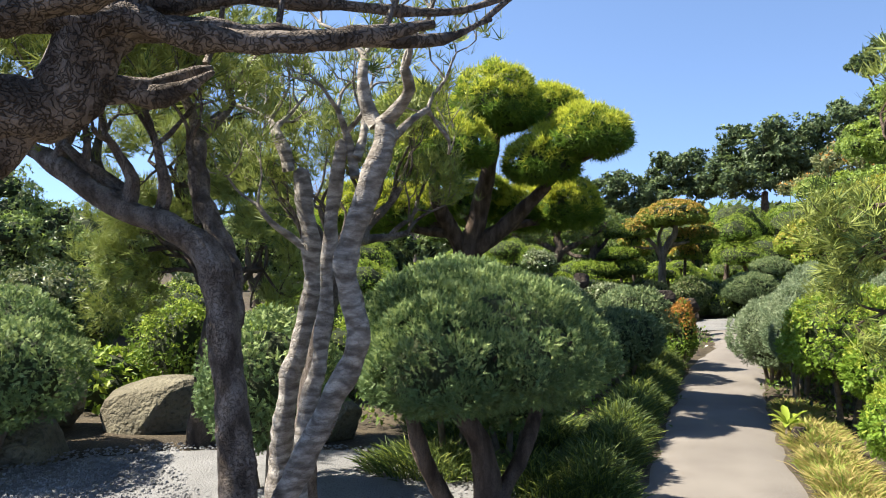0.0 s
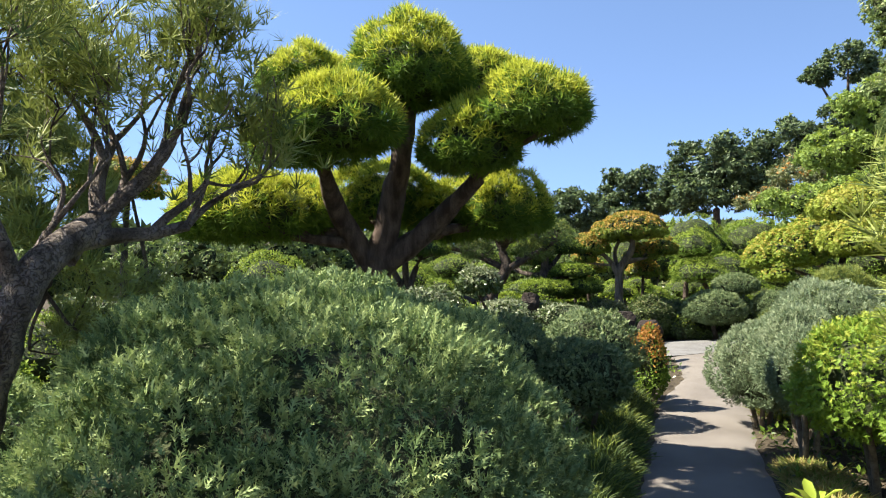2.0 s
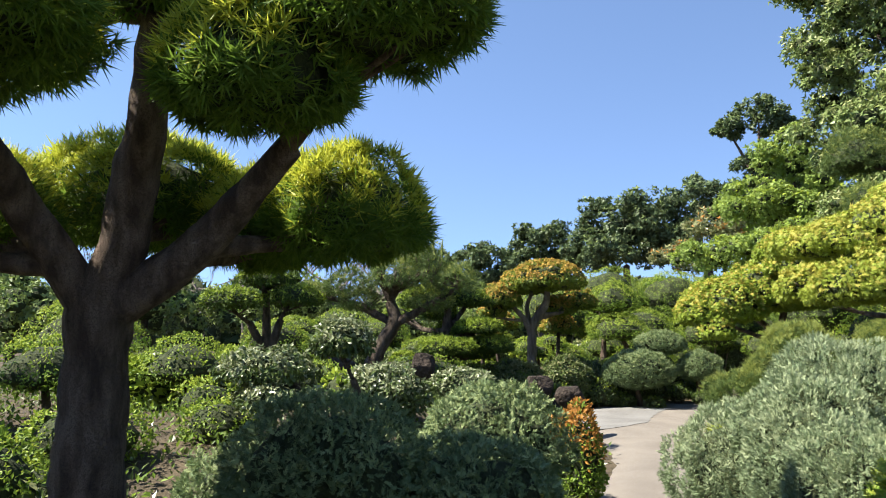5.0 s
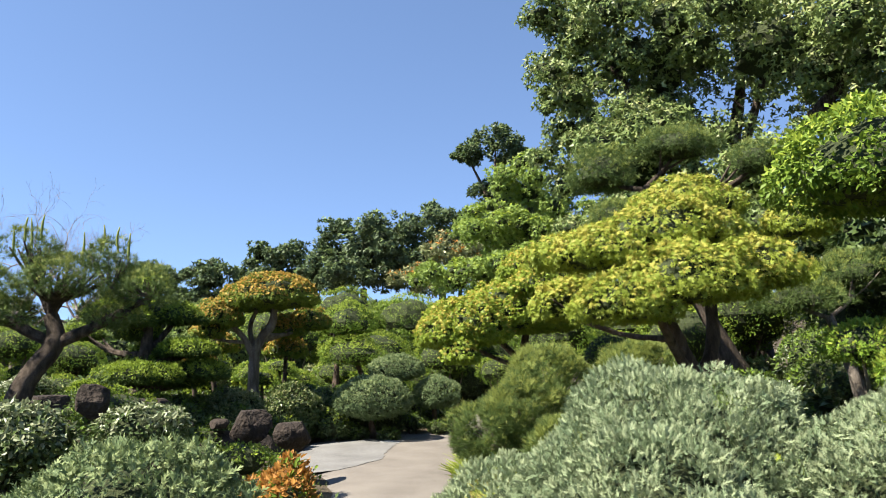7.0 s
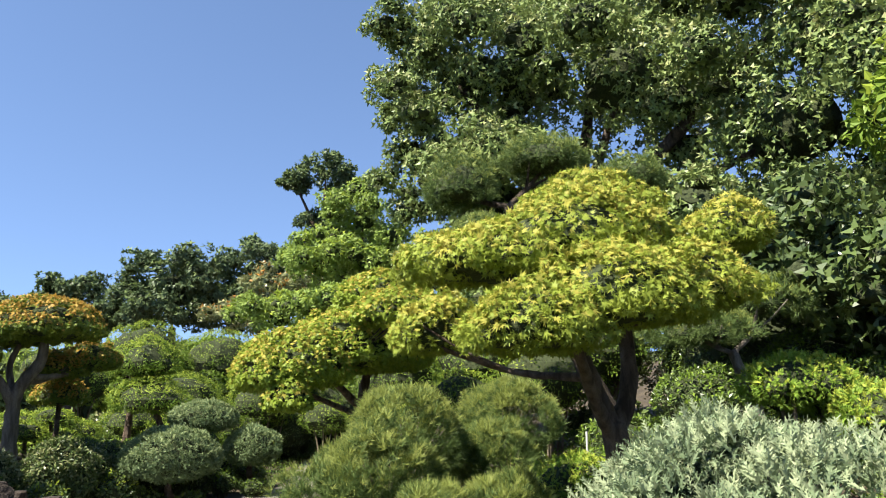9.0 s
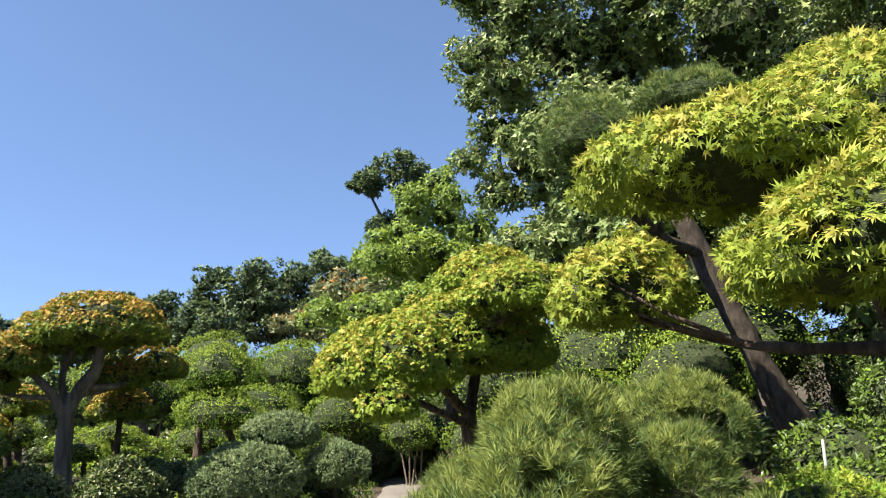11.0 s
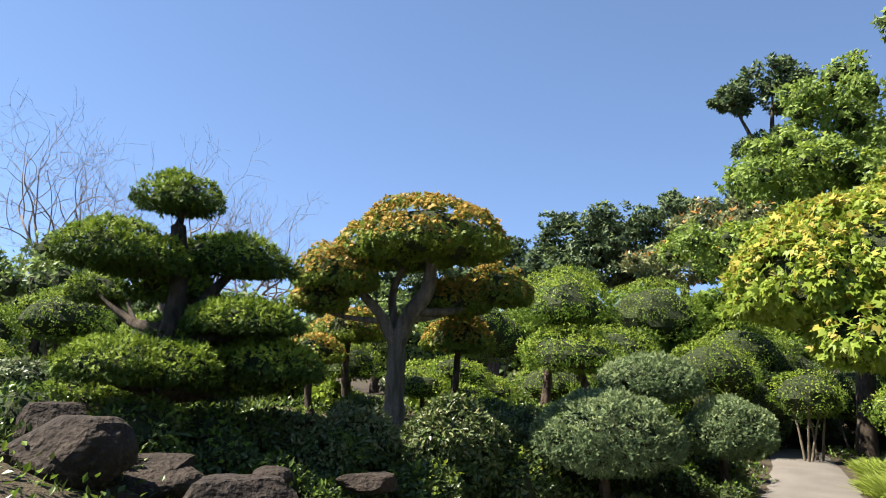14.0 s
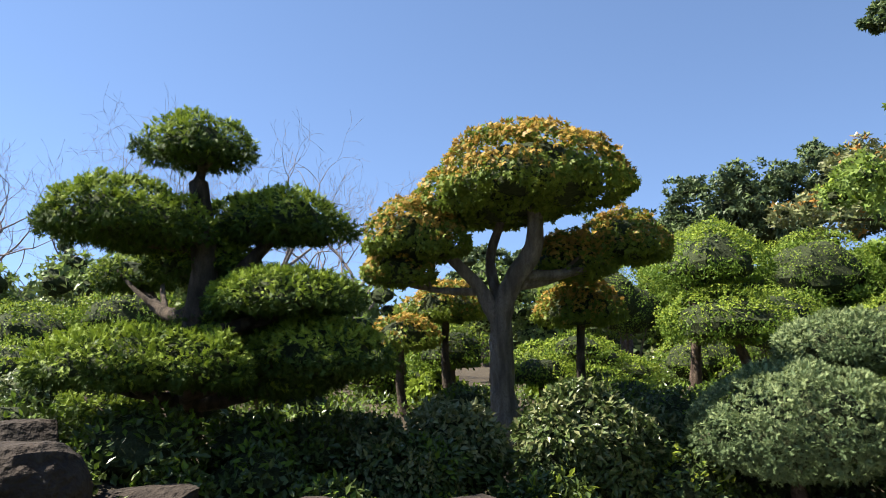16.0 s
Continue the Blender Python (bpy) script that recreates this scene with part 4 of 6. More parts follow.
jun = cloud_tree("juniper_bush", "broad clipped juniper on bare twisted stems beside the path",
                 [[(0.3, 4.45, 0.0, 0.075), (0.24, 4.35, 0.45, 0.07), (0.1, 4.3, 0.7, 0.06)], [(0.3, 4.4, 0.1, 0.05), (0.5, 4.5, 0.45, 0.045), (0.62, 4.7, 0.75, 0.04)], [(0.1, 4.5, 0.0, 0.05), (-0.1, 4.4, 0.4, 0.05), (-0.2, 4.35, 0.8, 0.04)]],
                 BARK_BROWN, [[(0.22, 4.3, 0.98, 0.74, 1.0, 0.56), (0.02, 3.75, 0.95, 0.42, 0.55, 0.44), (-0.02, 4.2, 1.0, 0.5, 0.8, 0.5)], ], S_JUN, 1.2, 0.4, "shrub", rough=0.07)
shrub("juniper_bush", "rounded green juniper mound behind the path edge", [(0.05, 5.85, 1.0, 0.66, 0.8, 0.62), (0.5, 5.75, 0.62, 0.6, 0.65, 0.42)], S_JUN2, 1.0, 0.8, "junipers")
shrub("juniper_bush", "light green juniper beyond the pale pine stems", [(-1.15, 5.0, 0.7, 0.5, 0.5, 0.5)], S_JUN2, 1.0, 0.8, "junipers")
shrub("juniper_bush", "soft green juniper over mossy boulders", [(-3.35, 5.5, 0.65, 0.75, 0.7, 0.5), (-3.7, 6.2, 0.9, 0.7, 0.6, 0.45)], S_JUN2, 1.0, 0.7, "junipers")

P_PODS = [D(0.56, 7.85, 3.24, 0.52, 0.36), [D(1.42, 7.5, 2.86, 0.46, 0.28), D(0.98, 7.6, 2.62, 0.40, 0.3)], [D(0.02, 7.35, 2.71, 0.52, 0.29), D(-0.2, 7.5, 2.6, 0.42, 0.25)],
          D(-0.33, 8.6, 3.36, 0.45, 0.22), D(1.2, 8.7, 3.38, 0.45, 0.22), D(0.3, 9.2, 2.35, 0.65, 0.32), [D(1.35, 8.6, 2.24, 0.44, 0.34), D(0.95, 8.9, 2.2, 0.4, 0.3)], [D(-0.78, 8.2, 2.16, 0.6, 0.3), D(-0.45, 8.6, 2.2, 0.5, 0.3)]]
cloud_tree("podocarpus_tree", "large cloud-pruned podocarpus with bright yellow-green domed pads", [[(0.22, 8.45, 0, 0.17), (0.24, 8.42, 1.2, 0.15), (0.27, 8.4, 1.75, 0.16)], [(0.27, 8.4, 1.65, 0.12), (0.42, 8.25, 2.2, 0.10), (0.55, 8.0, 2.9, 0.07)], [(0.27, 8.4, 1.65, 0.11), (0.7, 8.3, 1.95, 0.09), (1.1, 8.0, 2.35, 0.06)], [(0.25, 8.4, 1.65, 0.10), (-0.02, 8.2, 2.1, 0.08), (-0.1, 7.8, 2.4, 0.05)]],
           BARK_BROWN, P_PODS, S_POD, 1.3, 0.4, rough=0.09, twigs=6)

# left beds at the start
rock("mossy tan boulder on the gravel's far edge", (-2.72, 7.1, 0.08), (0.62, 0.4, 0.5), ROCK, 4, 20)
rock("small mossy tan boulder leaning in the bed", (-3.25, 5.95, 0.05), (0.36, 0.28, 0.32), ROCK, 9, 60)
rock("flat tan boulder behind the pine trunk", (-1.15, 6.6, 0.1), (0.5, 0.35, 0.34), ROCK, 12, 0)
rock("pale boulder under the dark shrub", (-3.6, 6.9, 0.3), (0.4, 0.3, 0.4), ROCK, 14, 40)
shrub("camellia", "dark glossy shrub in the back of the bed", [(-4.6, 8.9, 0.9, 0.8, 0.7, 0.7)], S_CAM, 1.0, 0.8, "broadleaf shrubs")
shrub("flowering_shrub", "yellow and green broadleaf shrub behind the boulders", [(-2.75, 8.0, 0.65, 0.5, 0.45, 0.5), (-2.0, 8.3, 0.5, 0.45, 0.4, 0.45)], S_AZA, 1.0, 0.8, "broadleaf shrubs")
for x, y, z, r in ((-1.3, 8.6, 0.5, 0.55), (-3.6, 10.4, 0.7, 0.8), (-1.9, 10.6, 0.6, 0.7), (-5.2, 11.5, 0.9, 0.9), (-0.9, 10.0, 0.6, 0.55), (-6.4, 8.0, 0.7, 0.9)):
    shrub("box_shrub", "yellow-green clipped shrub in the deep bed", [(x, y, z, r, r, r * 0.7), (x + r * 0.6, y + 0.3, z * 0.8, r * 0.6, r * 0.6, r * 0.5)], S_BOX, 0.7, 0.8, "clipped shrubs")

cloud_tree("maple_tree", "slender pruned maple with flat bronze-green pads", [[(-3.10, 12.29, 0, 0.07), (-3.00, 12.29, 0.9, 0.06), (-3.15, 12.29, 1.5, 0.05), (-3.10, 12.29, 2.92, 0.035)], [(-3.07, 12.29, 1.2, 0.04), (-2.85, 12.29, 1.6, 0.03), (-2.99, 12.08, 2.69, 0.02)]], BARK_DARK, [D(-3.2, 12.29, 3.02, 0.6, 0.21), D(-2.99, 12.08, 2.79, 0.39, 0.16), D(-3.69, 12.56, 2.75, 0.41, 0.19), D(-3.13, 12.58, 3.04, 0.21, 0.12)], S_ORANGE, 0.9, 0.35, rough=0.15)

# left border along the path
GL = []
for t in np.linspace(0, 1, 14):
    i = int(26 + t * 40)
    GL.append((float(EL[i][0]) - 0.28, float(EL[i][1]), 0.26, 0.4))
grass("border_grass", "dark green tufted border grass along the path", GL[:9], 0.13, 7000, [L_GRASS_DARK, L_GRASS], 0.2, 0.3)
grass("bed_grass", "striped grass tussocks at the gravel's edge", [(-0.05, 5.55, 0.5, 0.35), (0.7, 5.2, 0.4, 0.45), (0.9, 6.6, 0.45, 0.4), (0.2, 6.8, 0.5, 0.4)], 0.16, 4000, [L_GRASS_DARK, L_GRASS], 0.25, 0.15)
shrub("juniper_bush", "blue-green juniper mound beside the path", [(2.05, 8.7, 0.62, 0.5, 0.5, 0.42)], S_JUN3, 1.2, 0.6, "junipers")
shrub("juniper_bush", "dark blue-green juniper on a short trunk", [(1.3, 8.75, 0.8, 0.58, 0.5, 0.45)], S_JUN3, 1.2, 0.5, "junipers")
shrub("juniper_bush", "grey-green dome juniper beside the path", [(2.47, 10.05, 0.74, 0.56, 0.6, 0.5)], S_JUN3, 1.3, 0.7, "junipers")
shrub("juniper_bush", "low dark juniper in front of the silver shrubs", [(1.75, 9.9, 0.55, 0.5, 0.5, 0.42), (0.9, 9.7, 0.5, 0.5, 0.6, 0.4)], S_JUN3, 1.1, 0.7, "junipers")
shrub("barberry", "rusty orange upright shrub at the path edge", [(3.4, 10.92, 0.52, 0.23, 0.28, 0.52), (3.44, 11.4, 0.42, 0.22, 0.3, 0.42)], S_RUST, 1.2, 0.9, "broadleaf shrubs")
shrub("box_shrub", "low green shrub beside the path edge", [(3.55, 12.0, 0.3, 0.26, 0.32, 0.3)], S_BOX, 1.0, 0.9, "clipped shrubs")

# right border at the start
shrub("conifer_hedge", "golden-green conifer mound beside the path", [(3.72, 7.05, 0.78, 0.55, 0.62, 0.5), (3.95, 6.3, 0.62, 0.55, 0.55, 0.45), (4.25, 7.5, 0.75, 0.55, 0.6, 0.55)], S_YEW, 1.4, 0.75, "right conifers")
shrub("conifer_hedge", "low bright green conifer at the path edge", [(3.3, 5.1, 0.4, 0.42, 0.6, 0.38)], S_YEW, 1.2, 0.8, "right conifers")
shrub("grey_juniper", "grey-green juniper lobe overhanging the paving", [(3.78, 8.1, 0.72, 0.3, 0.5, 0.42)], S_GREY, 1.2, 0.7, "grey junipers")
GR = []
for t in np.linspace(0, 1, 8):
    i = int(22 + t * 16)
    GR.append((float(ER[i][0]) + 0.24, float(ER[i][1]), 0.22, 0.36))
grass("edge_grass", "straw-yellow tufted grass along the path edge", GR, 0.12, 6500, [L_STRAW, L_GRASS], 0.4, 0.1)
rock("low flat brown stone in the grass edge", (3.02, 6.05, 0.02), (0.2, 0.15, 0.11), ROCK_RED, 21, 10)
rock("small brown stone in the grass edge", (2.98, 6.35, 0.06), (0.09, 0.08, 0.14), ROCK_RED, 22, 50)
ag = thing("broadleaf_rosette", (2.94, 6.5, hz(2.94, 6.5)), "bright green rosette plant with strap leaves beside the path", "plant")
for a in range(9):
    an, up_ = a * 0.698, 0.55 + 0.3 * (a % 3)
    pts = [np.array([2.94 + math.cos(an) * s * 0.16, 6.5 + math.sin(an) * s * 0.16, hz(2.94, 6.5) + 0.16 + up_ * 0.22 * s - 0.10 * s * s]) for s in (0, 0.35, 0.7, 1.0)]
    sd = np.array([-math.sin(an), math.cos(an), 0])
    vv = []
    for p, w in zip(pts, (0.012, 0.034, 0.03, 0.003)):
        vv += [p - sd * w + [0, 0, w * 0.5], p, p + sd * w + [0, 0, w * 0.5]]
    under("leaf", np_mesh("leaf", np.array(vv), np.array([(i * 3 + j, i * 3 + j + 1, i * 3 + j + 4, i * 3 + j + 3) for i in range(3) for j in range(2)]), [L_BOX_NEW], None, True), ag)
limb("stem", [(2.94, 6.5, hz(2.94, 6.5) - 0.02, 0.022), (2.94, 6.5, hz(2.94, 6.5) + 0.1, 0.02), (2.94, 6.5, hz(2.94, 6.5) + 0.17, 0.016)], TWIG, ag)

# ---- middle right: grey junipers, dome tree, yellow maple ----
shrub("grey_juniper", "silvery grey-green spreading juniper mound", [(4.55, 9.15, 0.85, 0.62, 0.7, 0.68), (4.15, 8.85, 0.72, 0.45, 0.55, 0.55), (4.2, 9.75, 0.55, 0.5, 0.6, 0.5)], S_GREY, 1.4, 0.8, "grey junipers", rough=0.12)
shrub("grey_juniper", "silvery grey-green juniper beside the conifer hedge", [(4.95, 8.25, 0.85, 0.55, 0.5, 0.62)], S_GREY, 1.4, 0.8, "grey junipers", rough=0.12)
grass("edge_grass", "bright yellow-green grass along the path edge", [(4.85, 10.6, 0.35, 0.8), (5.5, 11.9, 0.4, 0.8), (6.3, 13.0, 0.4, 0.7), (6.9, 14.2, 0.3, 0.6)], 0.2, 4200, [L_GRASS, L_STRAW], 0.3, 0.1)
cloud_tree("dome_tree", "small tree clipped to a bright green dome", [[(6.35, 8.5, 0, 0.09), (6.3, 8.5, 1.2, 0.08), (6.1, 8.6, 1.9, 0.06), (5.95, 8.7, 2.4, 0.04)]], BARK_GREY, [[D(5.78, 8.8, 2.56, 0.58, 0.31), D(6.25, 8.5, 2.62, 0.58, 0.34)]], S_DOME, 1.2, 0.3, rough=0.06)
K_PADS = [[D(6.85, 12.2, 2.6, 0.66, 0.27), D(7.5, 12.0, 2.84, 0.72, 0.3)], D(8.05, 12.2, 3.2, 0.6, 0.26), [D(6.6, 11.6, 2.08, 0.55, 0.28), D(7.2, 11.35, 2.28, 0.62, 0.3)], D(7.85, 11.2, 2.4, 0.5, 0.26), D(7.2, 13.2, 2.2, 0.4, 0.3), D(8.85, 11.5, 2.95, 0.42, 0.24)]
cloud_tree("maple_tree", "yellow-green Japanese maple with layered spreading pads", [[(7.95, 11.9, 0, 0.11), (7.88, 11.9, 0.8, 0.095), (7.75, 11.88, 1.4, 0.09)], [(7.75, 11.88, 1.35, 0.065), (7.5, 11.9, 1.8, 0.055), (7.3, 12.0, 2.4, 0.04)], [(7.77, 11.88, 1.3, 0.07), (7.95, 11.85, 1.75, 0.06), (8.05, 12.0, 2.7, 0.04)], [(7.72, 11.88, 1.3, 0.055), (7.35, 11.75, 1.6, 0.045), (7.0, 11.6, 1.9, 0.035)]],
           BARK_BROWN, K_PADS, S_MAPLE, 1.25, 0.3, rough=0.14)
for lab, base, pads in (("twiggy low mountain pine with upright needles", (7.75, 14.35), [[D(7.85, 14.35, 1.4, 0.6, 0.36), D(8.3, 14.5, 1.25, 0.4, 0.3)], [D(7.2, 13.95, 1.05, 0.55, 0.34)], [D(6.85, 14.2, 0.78, 0.45, 0.36)]]),
                        ("mountain pine with grey twisted stems", (9.4, 14.5), [[D(9.6, 14.6, 1.45, 0.6, 0.36)], [D(8.9, 14.2, 1.1, 0.5, 0.33)]]),
                        ("low bright green pine at the path side", (7.2, 13.0), [[D(7.05, 13.05, 0.74, 0.42, 0.28)], [D(7.6, 12.85, 0.72, 0.42, 0.28)]]),
                        ("spreading bright green pine beside the trident maple", (8.6, 15.9), [[D(8.3, 15.8, 0.85, 0.55, 0.36)], [D(9.0, 16.3, 0.9, 0.55, 0.36)], [D(9.0, 15.3, 1.1, 0.6, 0.36)]])):
    cloud_tree("mugo_pine", lab, [[(*base, 0, 0.05), (base[0] + 0.05, base[1], hz(*base) + 0.3, 0.045), (base[0], base[1] + 0.05, hz(*base) + 0.5, 0.04)]], BARK_GREY, pads, S_PINE, 1.2, 0.6, "shrub", reach=0.5, twigs=18, core=0.0, rough=0.2, group="mountain pines")
cloud_tree("layered_pine", "low spreading pine with pale bare limbs", [[(10.6, 12.0, 0, 0.08), (10.5, 12.1, 1.4, 0.07), (10.3, 12.2, 2.0, 0.05)]], BARK_GREY, [D(10.0, 12.4, 2.3, 0.6, 0.25), D(10.7, 12.1, 2.6, 0.55, 0.25)], S_PINE_OLD, 1.0, 0.35, core=0.5)
cloud_tree("layered_pine", "tall leaning pine with flat needle pads and cracked bark", [[(11.9, 14.5, 0, 0.17), (11.4, 14.8, 1.9, 0.14), (10.9, 15.1, 3.2, 0.12), (10.6, 15.4, 4.2, 0.08)]], BARK_DARK, [D(10.1, 15.85, 4.6, 0.55, 0.42), D(11.05, 15.1, 4.95, 0.7, 0.28), D(11.4, 13.9, 4.5, 0.45, 0.28), D(9.5, 14.9, 3.6, 0.4, 0.26)], S_PINE_OLD, 1.1, 0.4, core=0.65)
for x, y, z, r in ((9.6, 11.3, 1.75, 0.5), (8.8, 10.35, 1.5, 0.42), (9.9, 9.8, 1.6, 0.6), (7.6, 9.6, 1.1, 0.5), (8.6, 12.9, 0.9, 0.5), (6.7, 10.2, 0.7, 0.45)):
    shrub("golden_shrub", "golden-yellow clipped shrub on the bank", [(x, y, z - 0.1, r, r, r * 0.6), (x + 0.35, y - 0.25, z - 0.3, r * 0.7, r * 0.7, r * 0.6)], S_YEW, 0.8, 0.7, "golden shrubs")

# ---- middle left: silver shrubs, old pine, clipped trees ----
for pads, base in (([D(1.5, 11.95, 1.56, 0.32, 0.2)], (1.72, 11.9)), ([D(0.85, 11.75, 1.32, 0.46, 0.18), D(0.95, 11.5, 1.06, 0.42, 0.14)], (1.2, 11.5))):
    cloud_tree("silver_shrub", "small pruned tree with silvery variegated leaves", [[(*base, 0, 0.05), (base[0] - 0.02, base[1] + 0.03, 0.8, 0.042), (base[0] - 0.12, base[1] + 0.03, 1.15, 0.035)]], BARK_BROWN, pads, S_WHITE, 1.4, 0.35, "shrub", group="silver shrubs")
shrub("silver_shrub", "silver-leaved shrub clipped to a ball", [(2.05, 13.25, 0.92, 0.49, 0.47, 0.38)], S_WHITE, 1.5, 0.9, "silver shrubs")
shrub("silver_shrub", "low silver-leaved mound beside the path", [(3.16, 14.64, 0.9, 0.5, 0.45, 0.28)], S_WHITE, 1.3, 0.9, "silver shrubs")
OLD_PADS = [D(1.75, 16.13, 2.36, 0.4, 0.24), D(2.12, 15.9, 2.82, 0.3, 0.2), [D(2.56, 15.76, 2.51, 0.5, 0.28), D(2.3, 15.5, 2.45, 0.35, 0.2)], D(2.87, 15.59, 2.70, 0.3, 0.2), D(3.28, 15.46, 2.42, 0.36, 0.24), D(1.95, 16.08, 2.13, 0.38, 0.2), D(2.94, 15.66, 2.09, 0.35, 0.19), D(1.24, 16.37, 2.26, 0.35, 0.17)]
old_pine = cloud_tree("pine_tree", "old leaning pine with a rugged twiggy crown and upright candles", [[(1.95, 15.65, 0, 0.13), (2.15, 15.7, 1.35, 0.11), (2.4, 15.8, 1.75, 0.10), (2.35, 15.9, 2.05, 0.08)], [(2.38, 15.8, 1.72, 0.07), (2.8, 15.65, 1.95, 0.055), (3.2, 15.5, 2.2, 0.035)], [(2.36, 15.82, 1.75, 0.06), (1.9, 16.0, 2.0, 0.05), (1.4, 16.25, 2.15, 0.03)]], BARK_DARK, OLD_PADS, S_PINE_OLD, 0.75, 0.45, core=0.0, twigs=11, rough=0.25)
rc = np.random.default_rng(12)
for x, y, z in ((2.05, 15.9, 2.95), (2.2, 15.85, 2.98), (2.12, 16.0, 2.9), (2.8, 15.6, 2.85), (2.95, 15.55, 2.84), (2.6, 15.7, 2.74), (3.05, 15.5, 2.75), (1.95, 16.0, 2.8)):
    limb("candle", [(x, y, z - 0.12, 0.012), (x + rc.normal(0, 0.01), y, z + 0.06, 0.014), (x + rc.normal(0, 0.015), y, z + rc.uniform(0.14, 0.22), 0.006)], L_PINE_NEW, old_pine, 6, 0.05)
for (x, y, z), r in (((0.55, 15.85, 2.42), 0.42), ((0.1, 15.7, 2.1), 0.45), ((0.95, 16.0, 2.15), 0.45), ((0.5, 15.9, 2.85), 0.3)):
    cloud_tree("cloud_pruned_tree", "dark pruned tree with flat green foliage pads", [[(0.6, 16.1, 0, 0.08), (0.6, 16.05, 1.2, 0.07), (x * 0.5 + 0.3, 16.0, z - 0.35, 0.05)]], BARK_DARK, [D(x, y, z, r, 0.16)], S_CYP, 1.0, 0.35, group="cloud pruned trees")
for x, y, zc, r, h, lab in ((-0.2, 14.1, 1.3, 0.6, 0.3, "round"), (0.6, 18.4, 1.6, 0.6, 0.3, "round"), (-1.4, 13.0, 1.3, 0.6, 0.3, "round"), (-1.8, 15.8, 1.7, 0.8, 0.4, "round"), (0.2, 13.0, 0.95, 0.4, 0.2, "low")):
    cloud_tree("topiary_tree", lab + " clipped green topiary on a short stem", [[(x, y, 0, 0.05), (x + 0.03, y, zc - 0.5, 0.045), (x, y, zc - 0.15, 0.035)]], BARK_BROWN, [D(x, y, zc, r, h)], S_BOX if lab != "dark" else S_CYP, 0.8, 0.4, "shrub", group="topiaries")
for x, y, z, r in ((0.4, 12.2, 0.7, 0.4), (2.6, 12.3, 0.3, 0.32), (1.5, 12.4, 0.3, 0.32), (3.1, 16.2, 0.9, 0.5), (-0.6, 11.6, 0.7, 0.5), (4.3, 15.3, 0.45, 0.35), (1.2, 14.6, 0.95, 0.5), (0.0, 15.0, 1.0, 0.5), (2.3, 11.2, 0.45, 0.35), (1.3, 10.9, 0.5, 0.4)):
    shrub("box_shrub", "low yellow-green clipped shrub on the bank", [(x, y, z, r, r, r * 0.7)], S_BOX, 0.8, 0.8, "clipped shrubs")
rock("reddish brown boulder under the old pine", (1.58, 15.74, 1.1 - hz(1.58, 15.74)), (0.36, 0.25, 0.23), ROCK_RED, 31, 10)
rock("reddish brown stone beside the clipped shrubs", (2.78, 15.44, 1.13 - hz(2.78, 15.44)), (0.22, 0.15, 0.26), ROCK_RED, 32, 50)
rock("flat reddish boulder at the paving's edge", (4.74, 16.53, 0.72 - hz(4.74, 16.53)), (0.31, 0.22, 0.28), ROCK_RED, 33, 0)
rock("low red-brown edging stone at the paving", (5.23, 16.33, 0.62 - hz(5.23, 16.33)), (0.29, 0.2, 0.2), ROCK_RED, 34, 20)
rock("large dark brown boulder in the planted bank", (3.68, 18.31, 0.81 - hz(3.68, 18.31)), (0.42, 0.28, 0.31), ROCK_RED, 35, 0)
for x, y, z in ((4.41, 19.95, 0.92), (3.28, 19.1, 0.6), (4.12, 19.3, 0.69), (5.51, 20.27, 0.71), (3.71, 19.65, 0.7), (4.95, 19.54, 0.58), (4.73, 20.13, 0.86)):
    shrub("ivy_groundcover", "leafy dark ground cover between the edging boulders", [(x, y, z - 0.12, 0.3, 0.28, 0.24)], (OVAL, 0.055, 1400, L_CAM, L_BOX, 0.5, 0.3, -0.1, 0.6, 0.08), 1.2, 0.8, "ground cover", stems=2)
rock("flat brown boulder at the foot of the bank", (4.08, 18.71, 0.59 - hz(4.08, 18.71)), (0.45, 0.31, 0.14), ROCK_RED, 36, 30)
rock("dark edging boulder below the shrubs", (4.89, 18.93, 0.58 - hz(4.89, 18.93)), (0.25, 0.18, 0.11), ROCK_RED, 37, 70)
rock("low dark edging boulder below the glossy shrub", (5.72, 19.47, 0.5 - hz(5.72, 19.47)), (0.31, 0.22, 0.09), ROCK_RED, 38, 15)

# ---- the far bend: cypress, orange maple, clipped junipers ----
C_PADS = [D(3.95, 20.4, 2.9, 0.4, 0.2), [D(3.5, 20.2, 2.36, 0.52, 0.24), D(3.7, 20.4, 2.3, 0.45, 0.2)], [D(4.55, 20.6, 2.38, 0.45, 0.22), D(4.3, 20.9, 2.45, 0.45, 0.2)], D(4.58, 20.1, 1.79, 0.52, 0.18), D(3.1, 21.6, 2.1, 0.35, 0.17), [D(3.72, 19.6, 1.38, 0.5, 0.2), D(4.1, 19.75, 1.36, 0.42, 0.19)], [D(4.85, 20.1, 1.42, 0.48, 0.22), D(4.5, 20.4, 1.3, 0.5, 0.22)], D(3.91, 20.73, 2.12, 0.43, 0.22), D(4.18, 20.77, 1.7, 0.48, 0.2), D(3.22, 20.96, 1.1, 0.38, 0.18)]
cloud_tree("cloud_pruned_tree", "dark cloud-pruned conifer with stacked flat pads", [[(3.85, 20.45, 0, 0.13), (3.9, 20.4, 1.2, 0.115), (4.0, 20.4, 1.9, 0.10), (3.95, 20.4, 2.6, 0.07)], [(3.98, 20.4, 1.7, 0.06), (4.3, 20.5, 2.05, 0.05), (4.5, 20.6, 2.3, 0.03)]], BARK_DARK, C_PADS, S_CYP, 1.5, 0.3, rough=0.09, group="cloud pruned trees")
